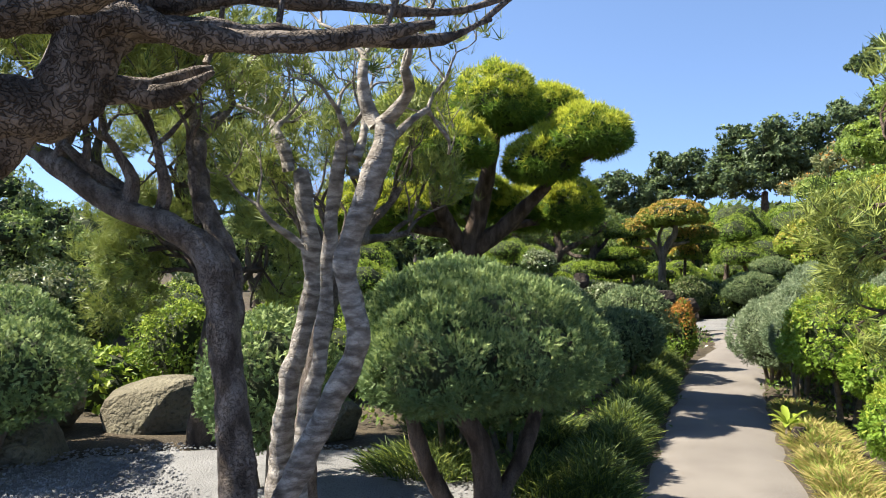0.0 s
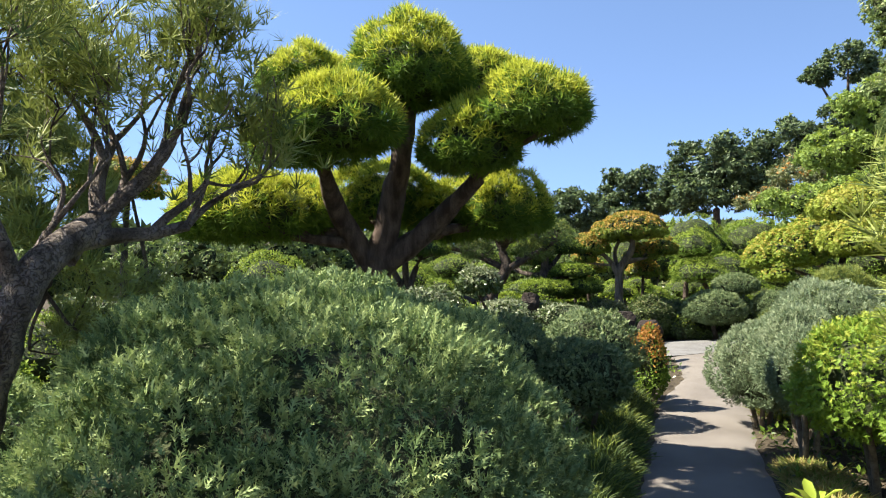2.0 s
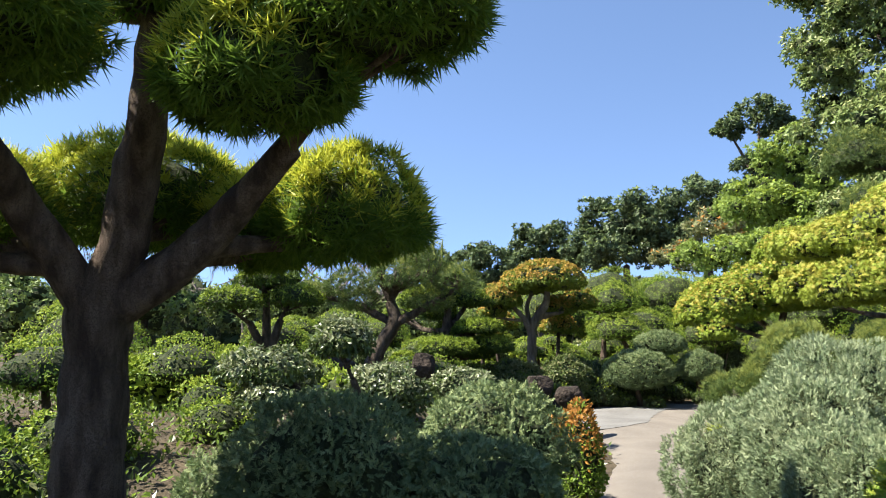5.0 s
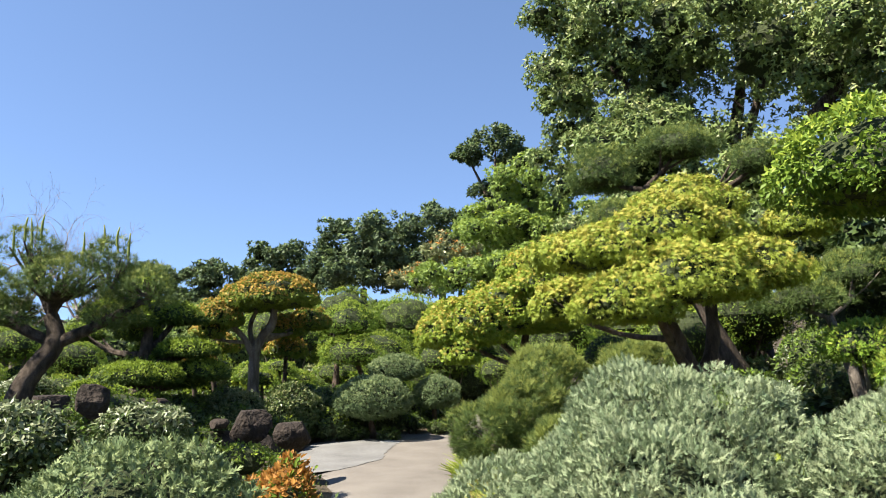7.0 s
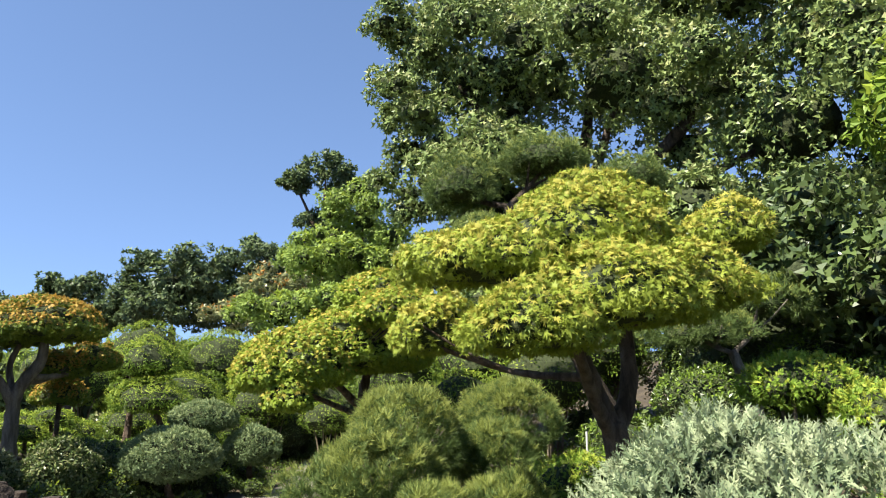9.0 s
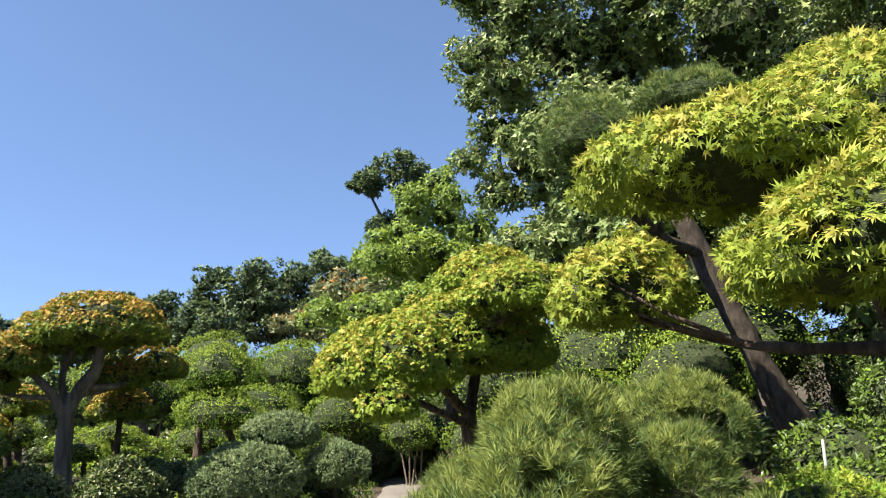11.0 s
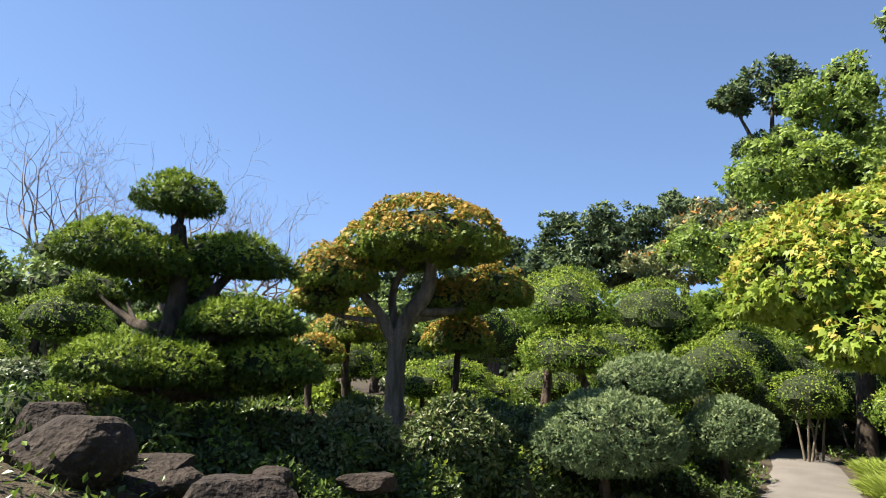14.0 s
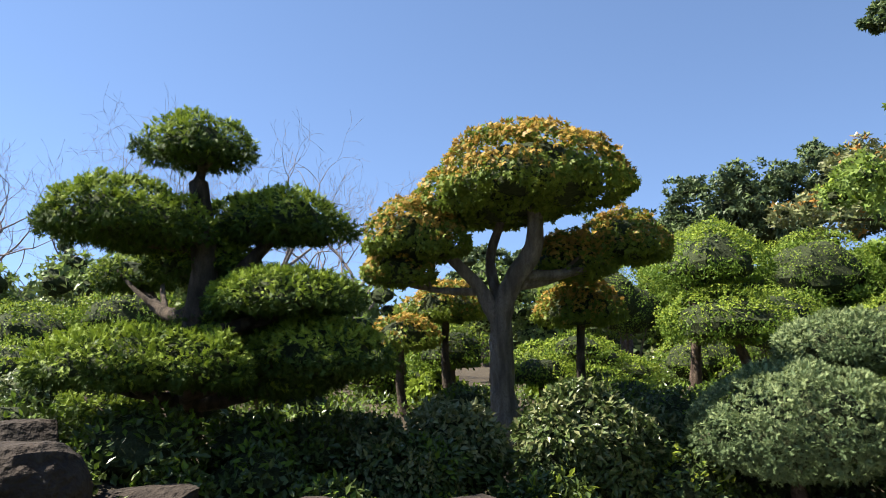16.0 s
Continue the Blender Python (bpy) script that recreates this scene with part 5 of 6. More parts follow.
M_PADS = [[D(6.55, 21.5, 2.95, 0.9, 0.40), D(6.2, 21.9, 2.85, 0.75, 0.36)], [D(5.5, 21.9, 2.5, 0.5, 0.34), D(5.35, 22.0, 2.2, 0.38, 0.24)], [D(7.5, 22.2, 2.45, 0.5, 0.3), D(7.0, 22.3, 2.3, 0.5, 0.28)]]
cloud_tree("maple_tree", "mushroom-shaped maple with orange-tipped crown and smooth grey trunk", [[(6.27, 22.0, 0, 0.15), (6.27, 22.0, 1.1, 0.115), (6.27, 21.95, 1.7, 0.105), (6.4, 21.85, 2.05, 0.09), (6.55, 21.75, 2.3, 0.08), (6.55, 21.6, 2.75, 0.06)], [(6.27, 21.95, 1.6, 0.08), (6.05, 21.95, 2.0, 0.06), (5.75, 21.95, 2.3, 0.045)], [(6.3, 21.98, 1.7, 0.06), (6.2, 22.1, 2.2, 0.05), (6.3, 22.0, 2.6, 0.04)]],
           BARK_GREY, M_PADS, S_ORANGE, 1.35, 0.3, rough=0.08)
for x, y, z, r, h in ((5.85, 23.5, 1.95, 0.52, 0.26), (7.2, 22.8, 1.85, 0.5, 0.26), (5.35, 23.0, 1.6, 0.4, 0.2)):
    cloud_tree("maple_tree", "small clipped maple with an orange-tipped domed crown", [[(x + 0.1, y + 0.1, 0, 0.06), (x, y + 0.1, z * 0.6, 0.05), (x, y, z - 0.1, 0.035)]], BARK_DARK, [D(x, y, z, r, h)], S_ORANGE, 1.2, 0.3, group="small maples")
for x, y, z, r, h in ((5.95, 24.3, 1.5, 0.5, 0.31), (6.9, 23.6, 1.2, 0.42, 0.2), (7.4, 23.9, 1.45, 0.4, 0.18), (7.75, 23.2, 0.98, 0.42, 0.17)):
    cloud_tree("topiary_tree", "low flat clipped yellow-green topiary on a short stem", [[(x, y + 0.1, 0, 0.045), (x + 0.03, y + 0.05, z * 0.6, 0.04), (x, y, z - 0.08, 0.03)]], BARK_BROWN, [D(x, y, z, r, h)], S_BOX, 1.0, 0.35, "shrub", group="topiaries")
for pad in (D(8.29, 20.67, 0.84, 0.78, 0.44, flat=0.6), D(9.27, 21.62, 1.40, 0.6, 0.3, flat=0.6), D(9.97, 21.13, 0.88, 0.52, 0.36, flat=0.6)):
    x, y = pad[0], pad[1]
    cloud_tree("clipped_juniper", "blue-green juniper clipped to a smooth flattened ball", [[(x + 0.1, y + 0.15, 0, 0.06), (x, y + 0.1, pad[2] * 0.6, 0.05), (x, y, pad[2], 0.04)]], BARK_BROWN, [pad], S_JUNB, 1.5, 0.6, "shrub", rough=0.03, group="clipped junipers")
E_SETS = [([D(9.6, 25.2, 2.66, 0.78, 0.44)], (9.3, 25.4)), ([D(9.6, 24.9, 1.84, 0.88, 0.4)], (9.9, 25.0)), ([D(8.34, 26.9, 1.35, 0.55, 0.27)], (8.3, 27.0)), ([D(9.0, 27.6, 1.1, 0.6, 0.25)], (9.0, 27.7)), ([D(7.4, 26.0, 1.3, 0.6, 0.27)], (7.4, 26.2)), ([D(8.0, 25.6, 1.0, 0.5, 0.22)], (8.0, 25.8))]
for pads, (x, y) in E_SETS:
    p = pads[0]
    cloud_tree("clipped_tree", "bright green clipped tree with a domed crown", [[(x, y, 0, 0.09), (x + 0.05, y, 1.0 if p[2] > 1.4 else 0.8, 0.08), (p[0] * 0.5 + x * 0.5, y, p[2] - 0.05, 0.05)]], BARK_BROWN, pads, S_AZA, 0.8, 0.35, group="clipped trees")
T_PADS = [[D(8.25, 17.0, 2.16, 0.78, 0.42), D(9.1, 17.1, 2.42, 0.85, 0.46), D(7.8, 16.9, 2.02, 0.5, 0.32), D(9.65, 16.85, 2.35, 0.6, 0.4)], D(9.9, 17.35, 3.2, 0.72, 0.36), D(9.2, 16.1, 2.78, 0.64, 0.3), D(7.85, 16.5, 1.7, 0.32, 0.24)]
cloud_tree("maple_tree", "trident maple with broad green domes and orange tips", [[(9.75, 17.5, 0, 0.11), (9.65, 17.5, 1.2, 0.10), (9.55, 17.4, 1.6, 0.09)], [(9.6, 17.45, 1.5, 0.06), (9.2, 17.3, 1.75, 0.05), (8.7, 17.1, 2.0, 0.035)], [(9.6, 17.45, 1.5, 0.07), (9.75, 17.4, 2.3, 0.055), (9.85, 17.35, 2.9, 0.04)], [(9.6, 17.4, 1.4, 0.05), (9.0, 17.0, 1.5, 0.04), (8.3, 16.8, 1.7, 0.03)]], BARK_BROWN, T_PADS, S_TRI, 1.3, 0.35, rough=0.07)
shrub("camellia", "glossy dark-leaved shrub with bronze tips", [(6.75, 21.0, 0.55, 0.58, 0.5, 0.6), (7.3, 21.3, 0.5, 0.45, 0.4, 0.5)], S_CAM, 1.5, 0.9, "broadleaf shrubs")
shrub("camellia", "pale-leaved broadleaf shrub at the trunk's foot", [(5.75, 20.8, 0.6, 0.45, 0.4, 0.45)], (OVAL, 0.06, 1500, L_CAM, L_CAM_NEW, 0.9, 0.4, -0.2, 0.6), 1.2, 0.9, "broadleaf shrubs")
shrub("camellia", "tall dark broadleaf shrub under the conifer", [(5.05, 20.5, 0.5, 0.5, 0.42, 0.52), (5.25, 20.15, 0.4, 0.4, 0.35, 0.42)], S_CAM, 1.5, 0.9, "broadleaf shrubs")
for x, y, z, r in ((6.3, 20.3, 0.25, 0.4), (7.5, 20.9, 0.3, 0.38), (5.6, 19.9, 0.25, 0.33), (4.5, 19.9, 0.3, 0.33), (3.2, 20.2, 0.45, 0.32), (2.9, 20.9, 0.6, 0.36), (4.1, 20.2, 0.4, 0.3)):
    shrub("ivy_groundcover", "leafy green ground cover over the rocks", [(x, y, z, r, r, r * 0.9)], (OVAL, 0.06, 1300, L_CAM, L_BOX_NEW, 0.3, 0.4, -0.1, 0.7), 1.2, 0.8, "ground cover")
for x, y, z, r in ((2.3, 21.9, 1.1, 0.42), (2.9, 22.9, 1.0, 0.5), (1.5, 22.9, 1.3, 0.5), (3.9, 23.5, 1.2, 0.6), (2.0, 24.7, 1.9, 0.7), (5.0, 25.4, 1.2, 0.6), (3.2, 26.0, 1.6, 0.8), (0.8, 24.6, 1.6, 0.8), (1.9, 20.9, 0.75, 0.4)):
    shrub("silver_shrub" if x == 2.3 else "box_shrub", "leafy garden shrub behind the conifer", [(x, y, z, r, r, r * 0.65), (x + 0.3, y + 0.3, z * 0.6, r * 0.9, r * 0.9, r * 0.7)], S_WHITE if x == 2.3 else S_BOX, 0.8, 0.8, "clipped shrubs")
for i, (x, y, z, sx, sy, sz) in enumerate(((3.45, 19.05, 0.26, 0.3, 0.26, 0.34), (4.15, 18.85, 0.2, 0.4, 0.26, 0.26), (5.7, 19.25, 0.32, 0.4, 0.3, 0.36), (6.35, 19.95, 0.26, 0.34, 0.28, 0.32), (4.95, 19.05, 0.24, 0.42, 0.3, 0.34), (7.2, 21.1, 0.1, 0.4, 0.3, 0.28), (2.5, 18.9, 0.3, 0.4, 0.3, 0.36), (5.55, 17.3, 0.05, 0.14, 0.2, 0.16), (6.9, 20.5, 0.05, 0.35, 0.22, 0.2))):
    rock("reddish brown edging boulder below the planted bank", (x, y, z - 0.22), (sx, sy, sz), ROCK_RED, 40 + i, i * 37)
for x, y, z, r in ((10.6, 22.6, 0.5, 0.4), (11.4, 23.6, 0.5, 0.45), (12.4, 25.5, 0.6, 0.5), (11.0, 25.5, 0.8, 0.6), (12.6, 27.4, 0.9, 0.7), (10.3, 27.6, 1.2, 0.8), (14.6, 28.6, 1.0, 0.8), (13.6, 30, 1.2, 0.9)):
    shrub("box_shrub", "clipped green shrub along the far path", [(x, y, z, r, r, r * 0.7)], S_BOX, 0.7, 0.8, "clipped shrubs")
for x, y, z, r in ((15.4, 24.0, 0.8, 0.6), (16.4, 25.4, 1.0, 0.7), (14.2, 22.4, 0.7, 0.6), (17.0, 27.5, 1.2, 0.9), (12.6, 19.4, 1.0, 0.7), (13.6, 20.8, 1.0, 0.7), (15.6, 22.6, 1.6, 0.9), (11.6, 18.2, 1.2, 0.7), (10.9, 16.6, 1.1, 0.7), (12.6, 16.6, 1.9, 0.9), (11.6, 19.2, 2.0, 0.9), (12.8, 18.2, 2.2, 1.0), (13.8, 16.4, 2.4, 1.1), (11.6, 17.4, 1.6, 0.7), (13.4, 27.0, 1.6, 0.9), (12.0, 28.6, 1.8, 1.0), (15.4, 29.0, 2.0, 1.1), (16.6, 24.2, 1.8, 0.9), (14.6, 25.8, 1.2, 0.7), (13.2, 21.6, 1.1, 0.7), (17.6, 25.6, 2.2, 1.1), (11.8, 31.0, 3.2, 1.2), (14.5, 31.5, 3.0, 1.4), (9.2, 30.0, 2.4, 1.2)):
    shrub("hedge_shrub", "green and yellowish shrub on the sloping bank", [(x, y, z, r, r, r * 0.75), (x + r * 0.6, y + 0.2, z * 0.9, r * 0.7, r * 0.7, r * 0.6)], S_AZA, 0.3, 0.8, "bank shrubs")
grass("lawn_grass", "bright green long grass beside the far path", [(13.3, 21.6, 0.9, 0.9), (14.6, 23.4, 0.9, 1.0), (11.4, 19.4, 0.9, 0.8), (10.4, 18.3, 0.7, 0.7), (12.2, 20.1, 0.7, 0.7), (9.2, 17.2, 0.5, 0.6), (8.3, 16.2, 0.5, 0.7), (7.5, 15.2, 0.4, 0.7), (9.9, 18.0, 0.6, 0.5), (10.9, 18.9, 0.7, 0.5), (13.0, 20.6, 0.9, 0.8), (14.2, 22.4, 0.8, 0.9)], 0.26, 2300, [L_GRASS, L_BOX_NEW], 0.35, 0.08)
for x, y, z, r in ((8.3, 21.3, 0.3, 0.5), (8.9, 21.5, 0.35, 0.5), (9.6, 21.9, 0.4, 0.5), (10.2, 21.8, 0.3, 0.4), (7.7, 21.5, 0.35, 0.45), (9.5, 21.3, 0.25, 0.35), (8.0, 20.9, 0.12, 0.3), (10.5, 22.2, 0.25, 0.35), (7.0, 22.2, 0.7, 0.45), (7.9, 22.6, 0.7, 0.5), (8.8, 23.2, 0.7, 0.5), (10.0, 23.4, 0.6, 0.5), (7.6, 23.8, 0.8, 0.5), (6.0, 23.0, 0.8, 0.4), (4.6, 19.5, 0.35, 0.34), (3.9, 19.5, 0.35, 0.3), (5.3, 19.5, 0.3, 0.32), (2.9, 19.6, 0.45, 0.36), (8.5, 20.4, 0.1, 0.26), (9.9, 20.9, 0.15, 0.28), (7.7, 20.9, 0.2, 0.34)):
    shrub("undergrowth_shrub", "dark leafy undergrowth below the clipped junipers", [(x, y, z, r, r, r * 0.7)], S_LOW, 1.0, 0.8, "undergrowth", stems=2)
for x, y, z, r in ((9.6, 13.2, 0.8, 0.5), (10.4, 13.6, 1.0, 0.6), (11.2, 12.8, 1.2, 0.6), (8.7, 12.5, 0.6, 0.4), (9.0, 13.8, 0.6, 0.4), (12.2, 13.6, 1.5, 0.7), (12.4, 11.6, 1.5, 0.7), (8.4, 13.4, 0.5, 0.4), (9.4, 12.2, 0.8, 0.45), (10.2, 11.0, 1.0, 0.5), (13.4, 12.6, 1.9, 0.8), (13.0, 10.0, 1.7, 0.8), (11.4, 10.0, 1.4, 0.6), (8.2, 10.9, 0.7, 0.4)):
    shrub("ivy_groundcover", "fresh green leafy cover on the bank under the maple", [(x, y, z, r, r, r * 0.7)], (OVAL, 0.05, 1300, L_CAM, L_BOX, 0.7, 0.3, -0.1, 0.6), 1.0, 0.8, "ground cover", stems=2)
grass("lawn_grass", "low fern-like ground cover at the bend", [(9.2, 22.6, 0.8, 0.3), (8.0, 21.9, 0.6, 0.3), (10.6, 22.4, 0.5, 0.4), (6.9, 21.2, 0.35, 0.3)], 0.2, 900, [L_GRASS_DARK, L_CAM_NEW], 0.4, 0.1)

r3 = np.random.default_rng(29)
low = []
while len(low) < 60:
    x, y = r3.uniform(-7, 20), r3.uniform(7.5, 33)
    g, side = edge_gap(np.array([x]), np.array([y]))
    if g[0] > 1.5 and not (side[0] > 0 and y < 22 and x > 2.6):
        low.append((x, y, 1 if side[0] < 0 else 0))
for x, y, right in low:
    r = r3.uniform(0.35, 0.65)
    kind = r3.integers(3)
    shrub("undergrowth_shrub", ("leafy yellow-green undergrowth shrub on the bank", "dark glossy undergrowth shrub on the bank", "fresh green undergrowth shrub on the bank")[kind], [(x, y, hz(x, y) + r * 0.35, r, r, r * (0.75 + 0.35 * right))], ((OVAL, 0.09, 420, L_BOX, L_BOX_NEW, 0.7, 0.35, 0.0, 0.6), (OVAL, 0.1, 380, L_CAM, L_CAM_NEW, 0.5, 0.35, 0.0, 0.6), (LOBED, 0.1, 380, L_CYP_LIT, L_TRI, 0.7, 0.35, 0.0, 0.6))[kind], 1.0, 0.8, "undergrowth", stems=2)
n = 80000
px, py = RNG.uniform(-3, 17, n), RNG.uniform(7.0, 28, n)
gg = np.concatenate([edge_gap(px[i:i + 10000], py[i:i + 10000])[0] for i in range(0, n, 10000)])
ok = (gg > 0.10) & (wobble(np.stack([px, py, px * 0], 1), 5, 0.9, 1.0) > 0.25)
pp = np.stack([px[ok], py[ok], height(px[ok], py[ok]) + RNG.uniform(0.0, 0.14, ok.sum())], 1)
v, q, kf = leaves(pp, np.tile([0.0, 0.0, 1.0], (len(pp), 1)), 0.065, OVAL, 0.3, 0.2, 0.6)
tagged(new("ground_cover", np_mesh("ground_cover", v, q, [L_CAM, L_BOX], np.repeat(RNG.integers(0, 2, len(pp)), kf))), "low leafy ground cover over the planted beds", "ground cover", kind="stuff")

for x, y, r in ((3.1, 19.6, 0.42), (3.9, 19.5, 0.4), (4.5, 19.7, 0.38), (3.75, 18.75, 0.24), (4.65, 18.85, 0.22), (2.9, 18.8, 0.3), (5.3, 19.8, 0.34)):
    shrub("undergrowth_shrub", "dark leafy undergrowth behind the edging boulders", [(x, y, hz(x, y) + r * 0.3, r, r, r * 0.7)], S_LOW, 1.0, 0.8, "undergrowth", stems=2)
for x, y, r in ((14.2, 13.9, 1.3), (15.8, 15.2, 1.4), (15.2, 13.2, 1.3), (14.2, 8.2, 1.2), (13.2, 10.2, 1.0), (14.6, 11.6, 1.3), (14.5, 28.0, 1.3), (16.6, 29.2, 1.5), (18.6, 28.2, 1.6), (13.0, 30.4, 1.2)):
    shrub("bank_shrub", "broad dark evergreen shrub along the top of the bank", [(x, y, hz(x, y) + r * 0.6, r, r, r * 0.9), (x + r * 0.6, y + r * 0.5, hz(x, y) + r * 0.4, r * 0.7, r * 0.7, r * 0.7)], S_LOW, 0.45, 0.8, "shrubs along the bank", stems=3)

# ---- tall trees and distance ----
big_tree("oak_tree", "huge dark green evergreen oak on the bank", [(17.0, 18.5, 0, 0.4), (16.8, 18.6, 3.0, 0.34), (16.5, 18.8, 5.0, 0.25)],
         [(15.0, 20.4, 9.0, 2.4, 2.4, 2.2), (15.0, 20.0, 6.0, 2.2, 2.4, 2.2), (16.8, 17.5, 8.5, 3.2, 3.2, 3.0), (17.2, 14.0, 6.5, 3.0, 3.2, 3.2), (16.5, 16.5, 4.2, 2.6, 3.0, 2.2), (17.0, 10.8, 5.0, 2.8, 3.0, 3.2), (15.5, 12.6, 2.6, 1.8, 2.4, 1.6), (18.5, 19, 12, 3.4, 3.4, 3), (17.5, 12.5, 10.0, 3.2, 3.4, 2.6), (13.6, 20.9, 8.0, 1.1, 1.1, 0.9), (14.5, 21.2, 6.6, 1.5, 1.5, 1.4), (14.0, 20.8, 9.8, 1.5, 1.5, 1.4), (15.2, 21.6, 4.4, 1.6, 1.6, 1.4), (14.2, 18.8, 4.2, 1.5, 1.6, 1.2), (13.8, 18.4, 3.0, 1.4, 1.4, 1.3), (12.9, 19.9, 2.6, 1.2, 1.2, 1.1), (14.2, 16.0, 3.2, 1.3, 1.4, 1.3)], 0.15, 88, (L_OAK, L_OAK_NEW), 0.75, 0.5)
big_tree("oak_tree", "slender dark tree rising above the bank", [(20.5, 34.5, 0, 0.3), (20.3, 34.3, 5.0, 0.24), (20.1, 34.2, 8.0, 0.16)], [(20.2, 34.2, 10.9, 1.2, 1.2, 1.2), (19.0, 34.6, 10.4, 0.7, 0.8, 0.6), (20.0, 34.2, 8.6, 1.0, 1.2, 1.3), (21.4, 34.0, 10.3, 1.0, 1.1, 0.8), (19.6, 34.2, 7.0, 0.9, 1, 1.0), (21.0, 34, 8.0, 1.0, 1, 1)], 0.2, 55, (L_FAR, L_OAK), 0.55)
big_tree("light_green_tree", "light green leafy tree behind the maples", [(16.4, 26.4, 0, 0.2), (16.4, 26.4, 3.0, 0.16), (16.3, 26.4, 5.0, 0.1)], [(16.3, 26.4, 6.9, 1.3, 1.3, 1.4), (15.2, 26.8, 5.4, 1.4, 1.4, 1.4), (17.2, 26.0, 5.6, 1.6, 1.5, 1.6), (15.8, 25.4, 3.8, 1.7, 1.6, 1.4), (14.2, 27.5, 4.0, 1.4, 1.4, 1.2)], 0.15, 100, (L_LIGHT, L_BOX_NEW), 0.7, 0.4)
# dark leaf materials here paint in the shade below the big oak
big_tree("oak_tree", "evergreen tree closing the bank, leaves darkened for the shade under the oak", [(15.5, 5.5, 0, 0.3), (15.4, 5.6, 2.4, 0.24), (15.2, 5.8, 3.6, 0.16)], [(14.5, 7.5, 3.4, 2.4, 2.4, 2.2), (15.0, 4.5, 3.6, 2.6, 2.6, 2.6), (12.5, 8.6, 2.2, 1.3, 1.4, 1.1), (12.6, 6.0, 2.0, 1.4, 1.6, 1.3), (15.5, 8.8, 5.6, 2.2, 2.2, 2.0), (12.25, 12.19, 3.05, 1.5, 1.5, 1.3), (12.15, 11.69, 2.76, 1.5, 1.5, 1.3), (16.16, 14.93, 2.95, 1.5, 1.5, 1.3), (14.55, 18.25, 2.22, 1.5, 1.5, 1.3), (12.86, 13.0, 2.96, 1.5, 1.5, 1.3)], 0.16, 60, (L_CAM, L_FAR), 0.75, 0.4)
big_tree("brown_tree", "half-bare brownish tree at the slope's edge", [(17.6, 33, 0, 0.16), (17.6, 33, 3, 0.12), (17.6, 33, 4.5, 0.07)], [(17.6, 33, 5.8, 1.5, 1.5, 1.2), (16.0, 33.6, 4.6, 1.2, 1.2, 1.0), (18.6, 32.6, 5.0, 1.4, 1.4, 1.3)], 0.2, 26, (L_CAM_NEW, L_RUST), 0.35, 0.3)
for x, y, zc, r, h in ((27, 64.5, 10.6, 5.4, 4.6), (21.5, 70, 9.8, 3.6, 3.2), (33, 62, 11.9, 4.5, 4.4), (38, 58, 12.6, 5, 5), (16.5, 72, 8.4, 3.4, 2.6), (12, 76, 8.2, 4, 2.8)):
    big_tree("oak_tree", "distant dark green oak on the skyline", [(x, y, 0, 0.5), (x, y, zc * 0.4, 0.4), (x, y, zc * 0.7, 0.25)], [(x, y, zc, r * 0.8, r * 0.8, h * 0.75), (x - r * 0.5, y, zc * 0.75, r * 0.6, r * 0.6, h * 0.6), (x + r * 0.5, y, zc * 0.8, r * 0.6, r * 0.6, h * 0.6)], 0.42, 14, (L_FAR, L_OAK), 0.75, 0.4, group="distant oaks", limbs=False)
for x, y, zc, r, h in ((-9, 22, 1.9, 1.7, 1.5), (-6, 25, 2.0, 1.6, 1.6), (-13, 20, 2.2, 2.0, 1.6), (-12, 14, 1.8, 1.8, 1.4), (-3.5, 28, 2.4, 1.8, 1.7), (0.5, 29, 2.3, 1.7, 1.6), (4.5, 30, 1.8, 1.5, 1.2), (-16, 26, 3, 2.4, 2.2), (7.5, 33, 2.2, 1.6, 1.5)):
    big_tree("garden_tree", "rounded green garden tree beyond the planted beds", [(x, y, 0, 0.14), (x, y, zc * 0.5, 0.12), (x, y, zc, 0.08)], [(x, y, zc, r, r, h), (x + r * 0.7, y + 0.5, zc * 0.8, r * 0.7, r * 0.7, h * 0.8)], 0.16, 45, (L_OAK, L_LIGHT), 0.8, 0.5, group="garden trees", limbs=False)
far = []
r1 = np.random.default_rng(3)
for a in np.linspace(-105, 110, 76):
    d = r1.uniform(70, 95)
    far.append((5 + d * math.sin(radians(a)), 12 + d * math.cos(radians(a)), r1.uniform(1.0, 3.0), r1.uniform(5, 8), r1.uniform(5, 8), r1.uniform(4.0, 6.5)))
woods = new("far_woods", pad_mesh("far_woods", far, (CLUMP, 1.3, 1.0, L_FAR, L_OAK, 0.5, 0.8, 0.1, 0.7), 1.0, 0.8, 0.9, rough=0.2))
tagged(woods, "distant belt of dark green trees round the garden", "trees", kind="stuff")
fx, fy = -11.3, 53.6
spire = thing("conifer_tree", (fx, fy, hz(fx, fy)), "distant grey-green conifer with tiered branches", "tree")
limb("trunk", [(fx, fy, -0.2, 0.22), (fx, fy, 4.0, 0.16), (fx, fy, 8.2, 0.03)], BARK_DARK, spire, 8, 0.4)
under("crown", pad_mesh("crown", [(fx + 0.15 * math.sin(i * 2.3), fy + 0.15 * math.cos(i * 1.7), 2.4 + i * 0.68, 1.5 - i * 0.15, 1.5 - i * 0.15, 0.42) for i in range(9)], (CLUMP, 0.22, 40, L_FAR, L_JUNB, 0.5, 0.4, 0.0, 0.5, 0.35), 1.0, 0.5, 0.6, rough=0.25, fuzz=0.4), spire)
r2 = np.random.default_rng(17)
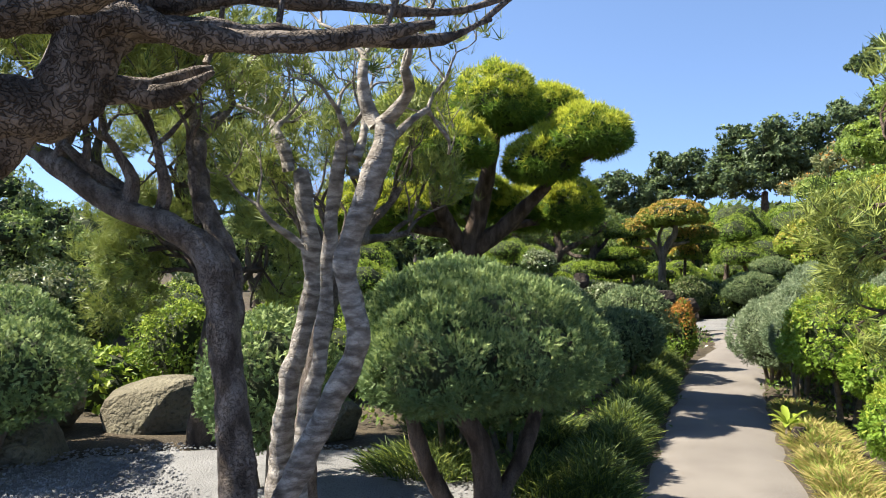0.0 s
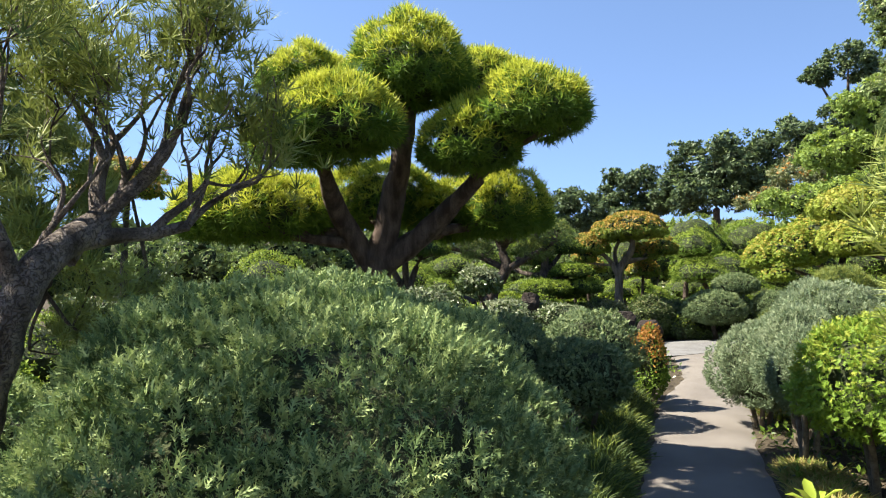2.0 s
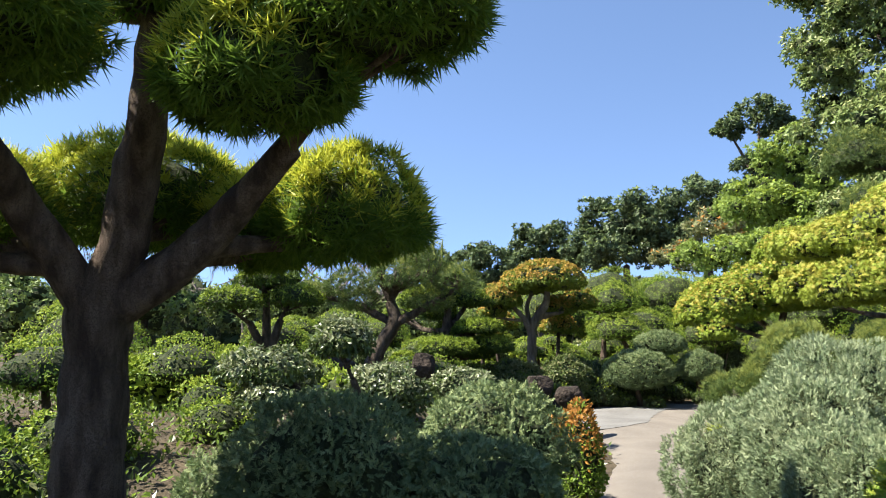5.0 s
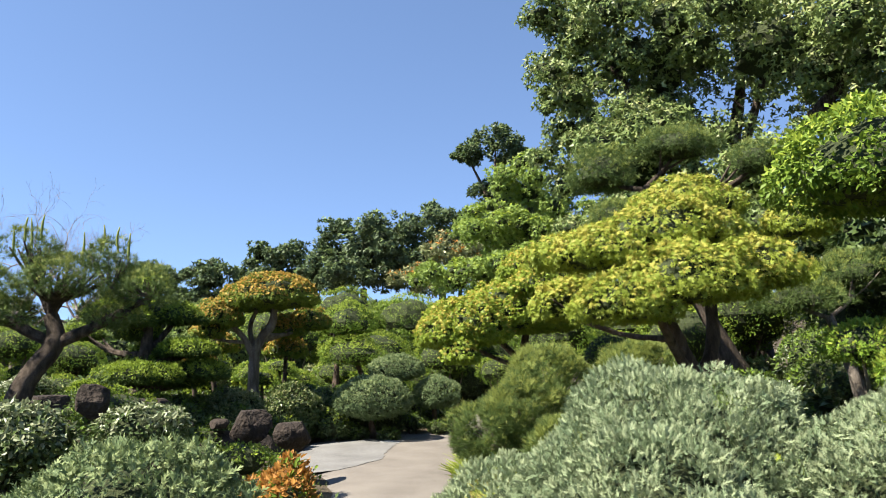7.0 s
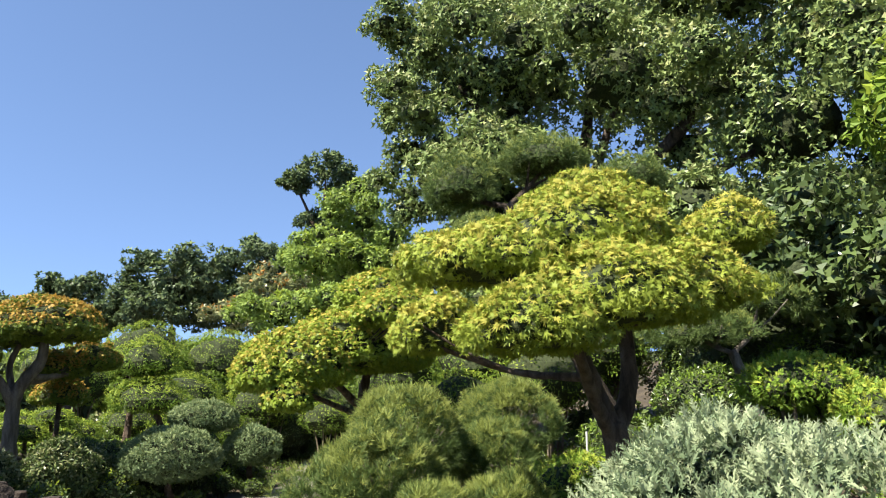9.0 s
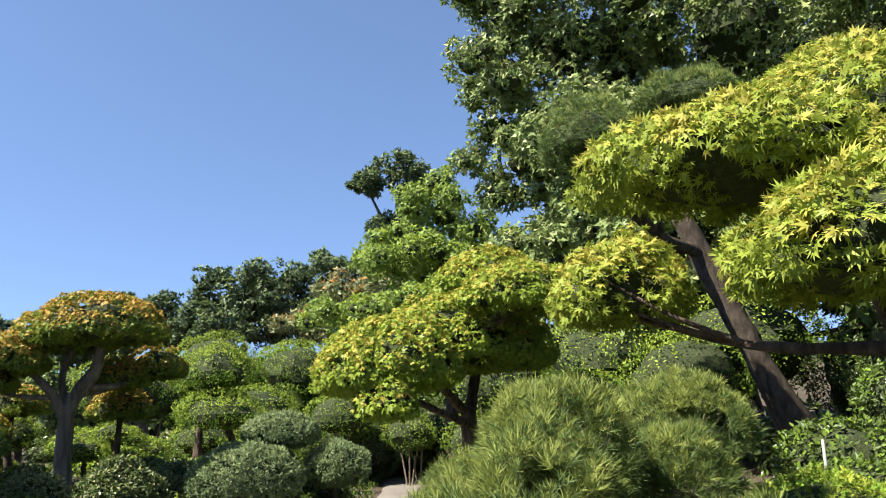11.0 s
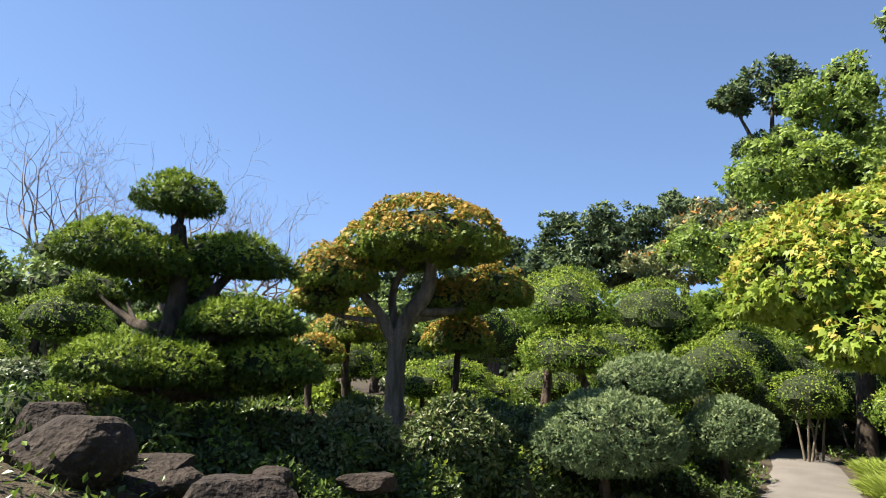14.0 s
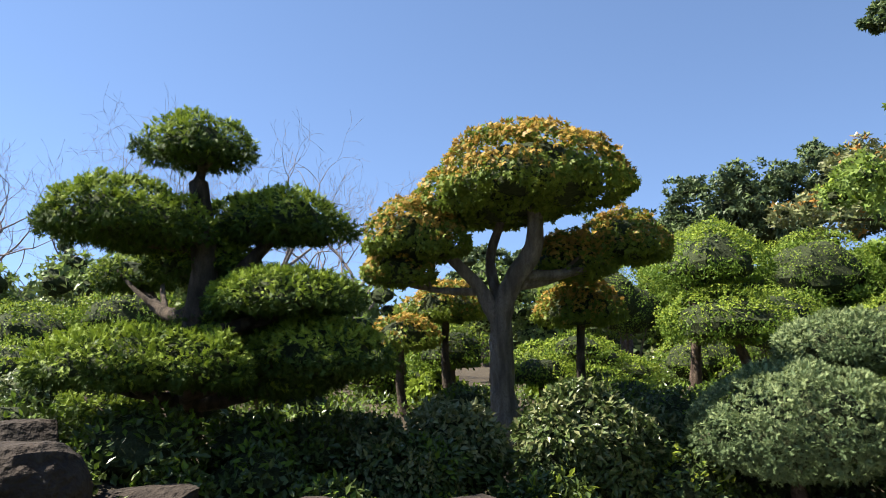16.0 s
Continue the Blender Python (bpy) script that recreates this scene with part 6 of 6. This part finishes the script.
for x, y, sc in ((2.0, 34, 1.0), (-1.4, 35, 1.1), (4.0, 37, 0.85), (-5.2, 34, 1.0)):
    bare = thing("bare_tree", (x, y, hz(x, y)), "leafless grey tree with fine twigs against the sky", "tree", "bare trees")
    limb("trunk", [(x, y, hz(x, y) - 0.2, 0.12), (x + 0.1, y, 1.8, 0.11), (x, y, 3.2, 0.09)], BARK_GREY, bare, 8, 0.2)
    ends = []
    tubes = []
    for kk in range(9):
        tubes += candelabra((x, y, 2.4 + 0.12 * kk), (math.cos(kk * 1.05), math.sin(kk * 1.05), 0.8), 1.75 * sc, 0.055, 4, r2, ends, 0.25, 0.5)
    joined("branch", tubes, BARE, bare)
for x, y, r in ((16.6, 31.6, 1.5), (14.6, 31.8, 1.3), (19.0, 31.4, 1.6), (12.4, 33.4, 1.3), (21.5, 30.0, 1.8)):
    big_tree("garden_tree", "rounded green garden tree at the head of the bank", [(x, y, 0, 0.14), (x, y, 1.6, 0.12), (x, y, 2.6, 0.08)], [(x, y, 2.9, r, r, 1.0), (x + r * 0.6, y + 0.4, 2.3, r * 0.8, r * 0.8, 0.9), (x - r * 0.6, y - 0.2, 2.1, r * 0.8, r * 0.8, 0.9)], 0.16, 130, [L_BOX, L_LIGHT], 0.8, 0.35, group="garden trees beyond the beds")
# drain in the paving
dr = thing("drain_cover", (8.35, 20.1, 0.03), "small square metal drain cover set in the paving", "drain")
bm = bmesh.new()
for kk in range(9):
    bmesh.ops.create_cube(bm, size=1.0, matrix=Matrix.Translation((8.35 + (kk - 4) * 0.035, 20.1, 0.031)) @ Matrix.Diagonal((0.018, 0.3, 0.012, 1)))
for s in (-1, 1):
    bmesh.ops.create_cube(bm, size=1.0, matrix=Matrix.Translation((8.35, 20.1 + s * 0.16, 0.031)) @ Matrix.Diagonal((0.34, 0.02, 0.014, 1)))
dme = bpy.data.meshes.new("grate")
bm.to_mesh(dme)
bm.free()
dme.materials.append(METAL)
under("grate", dme, dr)
stake = thing("plant_stake", (8.98, 13.06, hz(8.98, 13.06)), "thin grey-green metal plant stake in the bank", "stake")
limb("rod", [(8.98, 13.06, hz(8.98, 13.06) - 0.1, 0.011), (8.985, 13.06, 0.8, 0.011), (8.99, 13.06, 1.27, 0.010)], METAL, stake, 8, 0.2, 0.01)
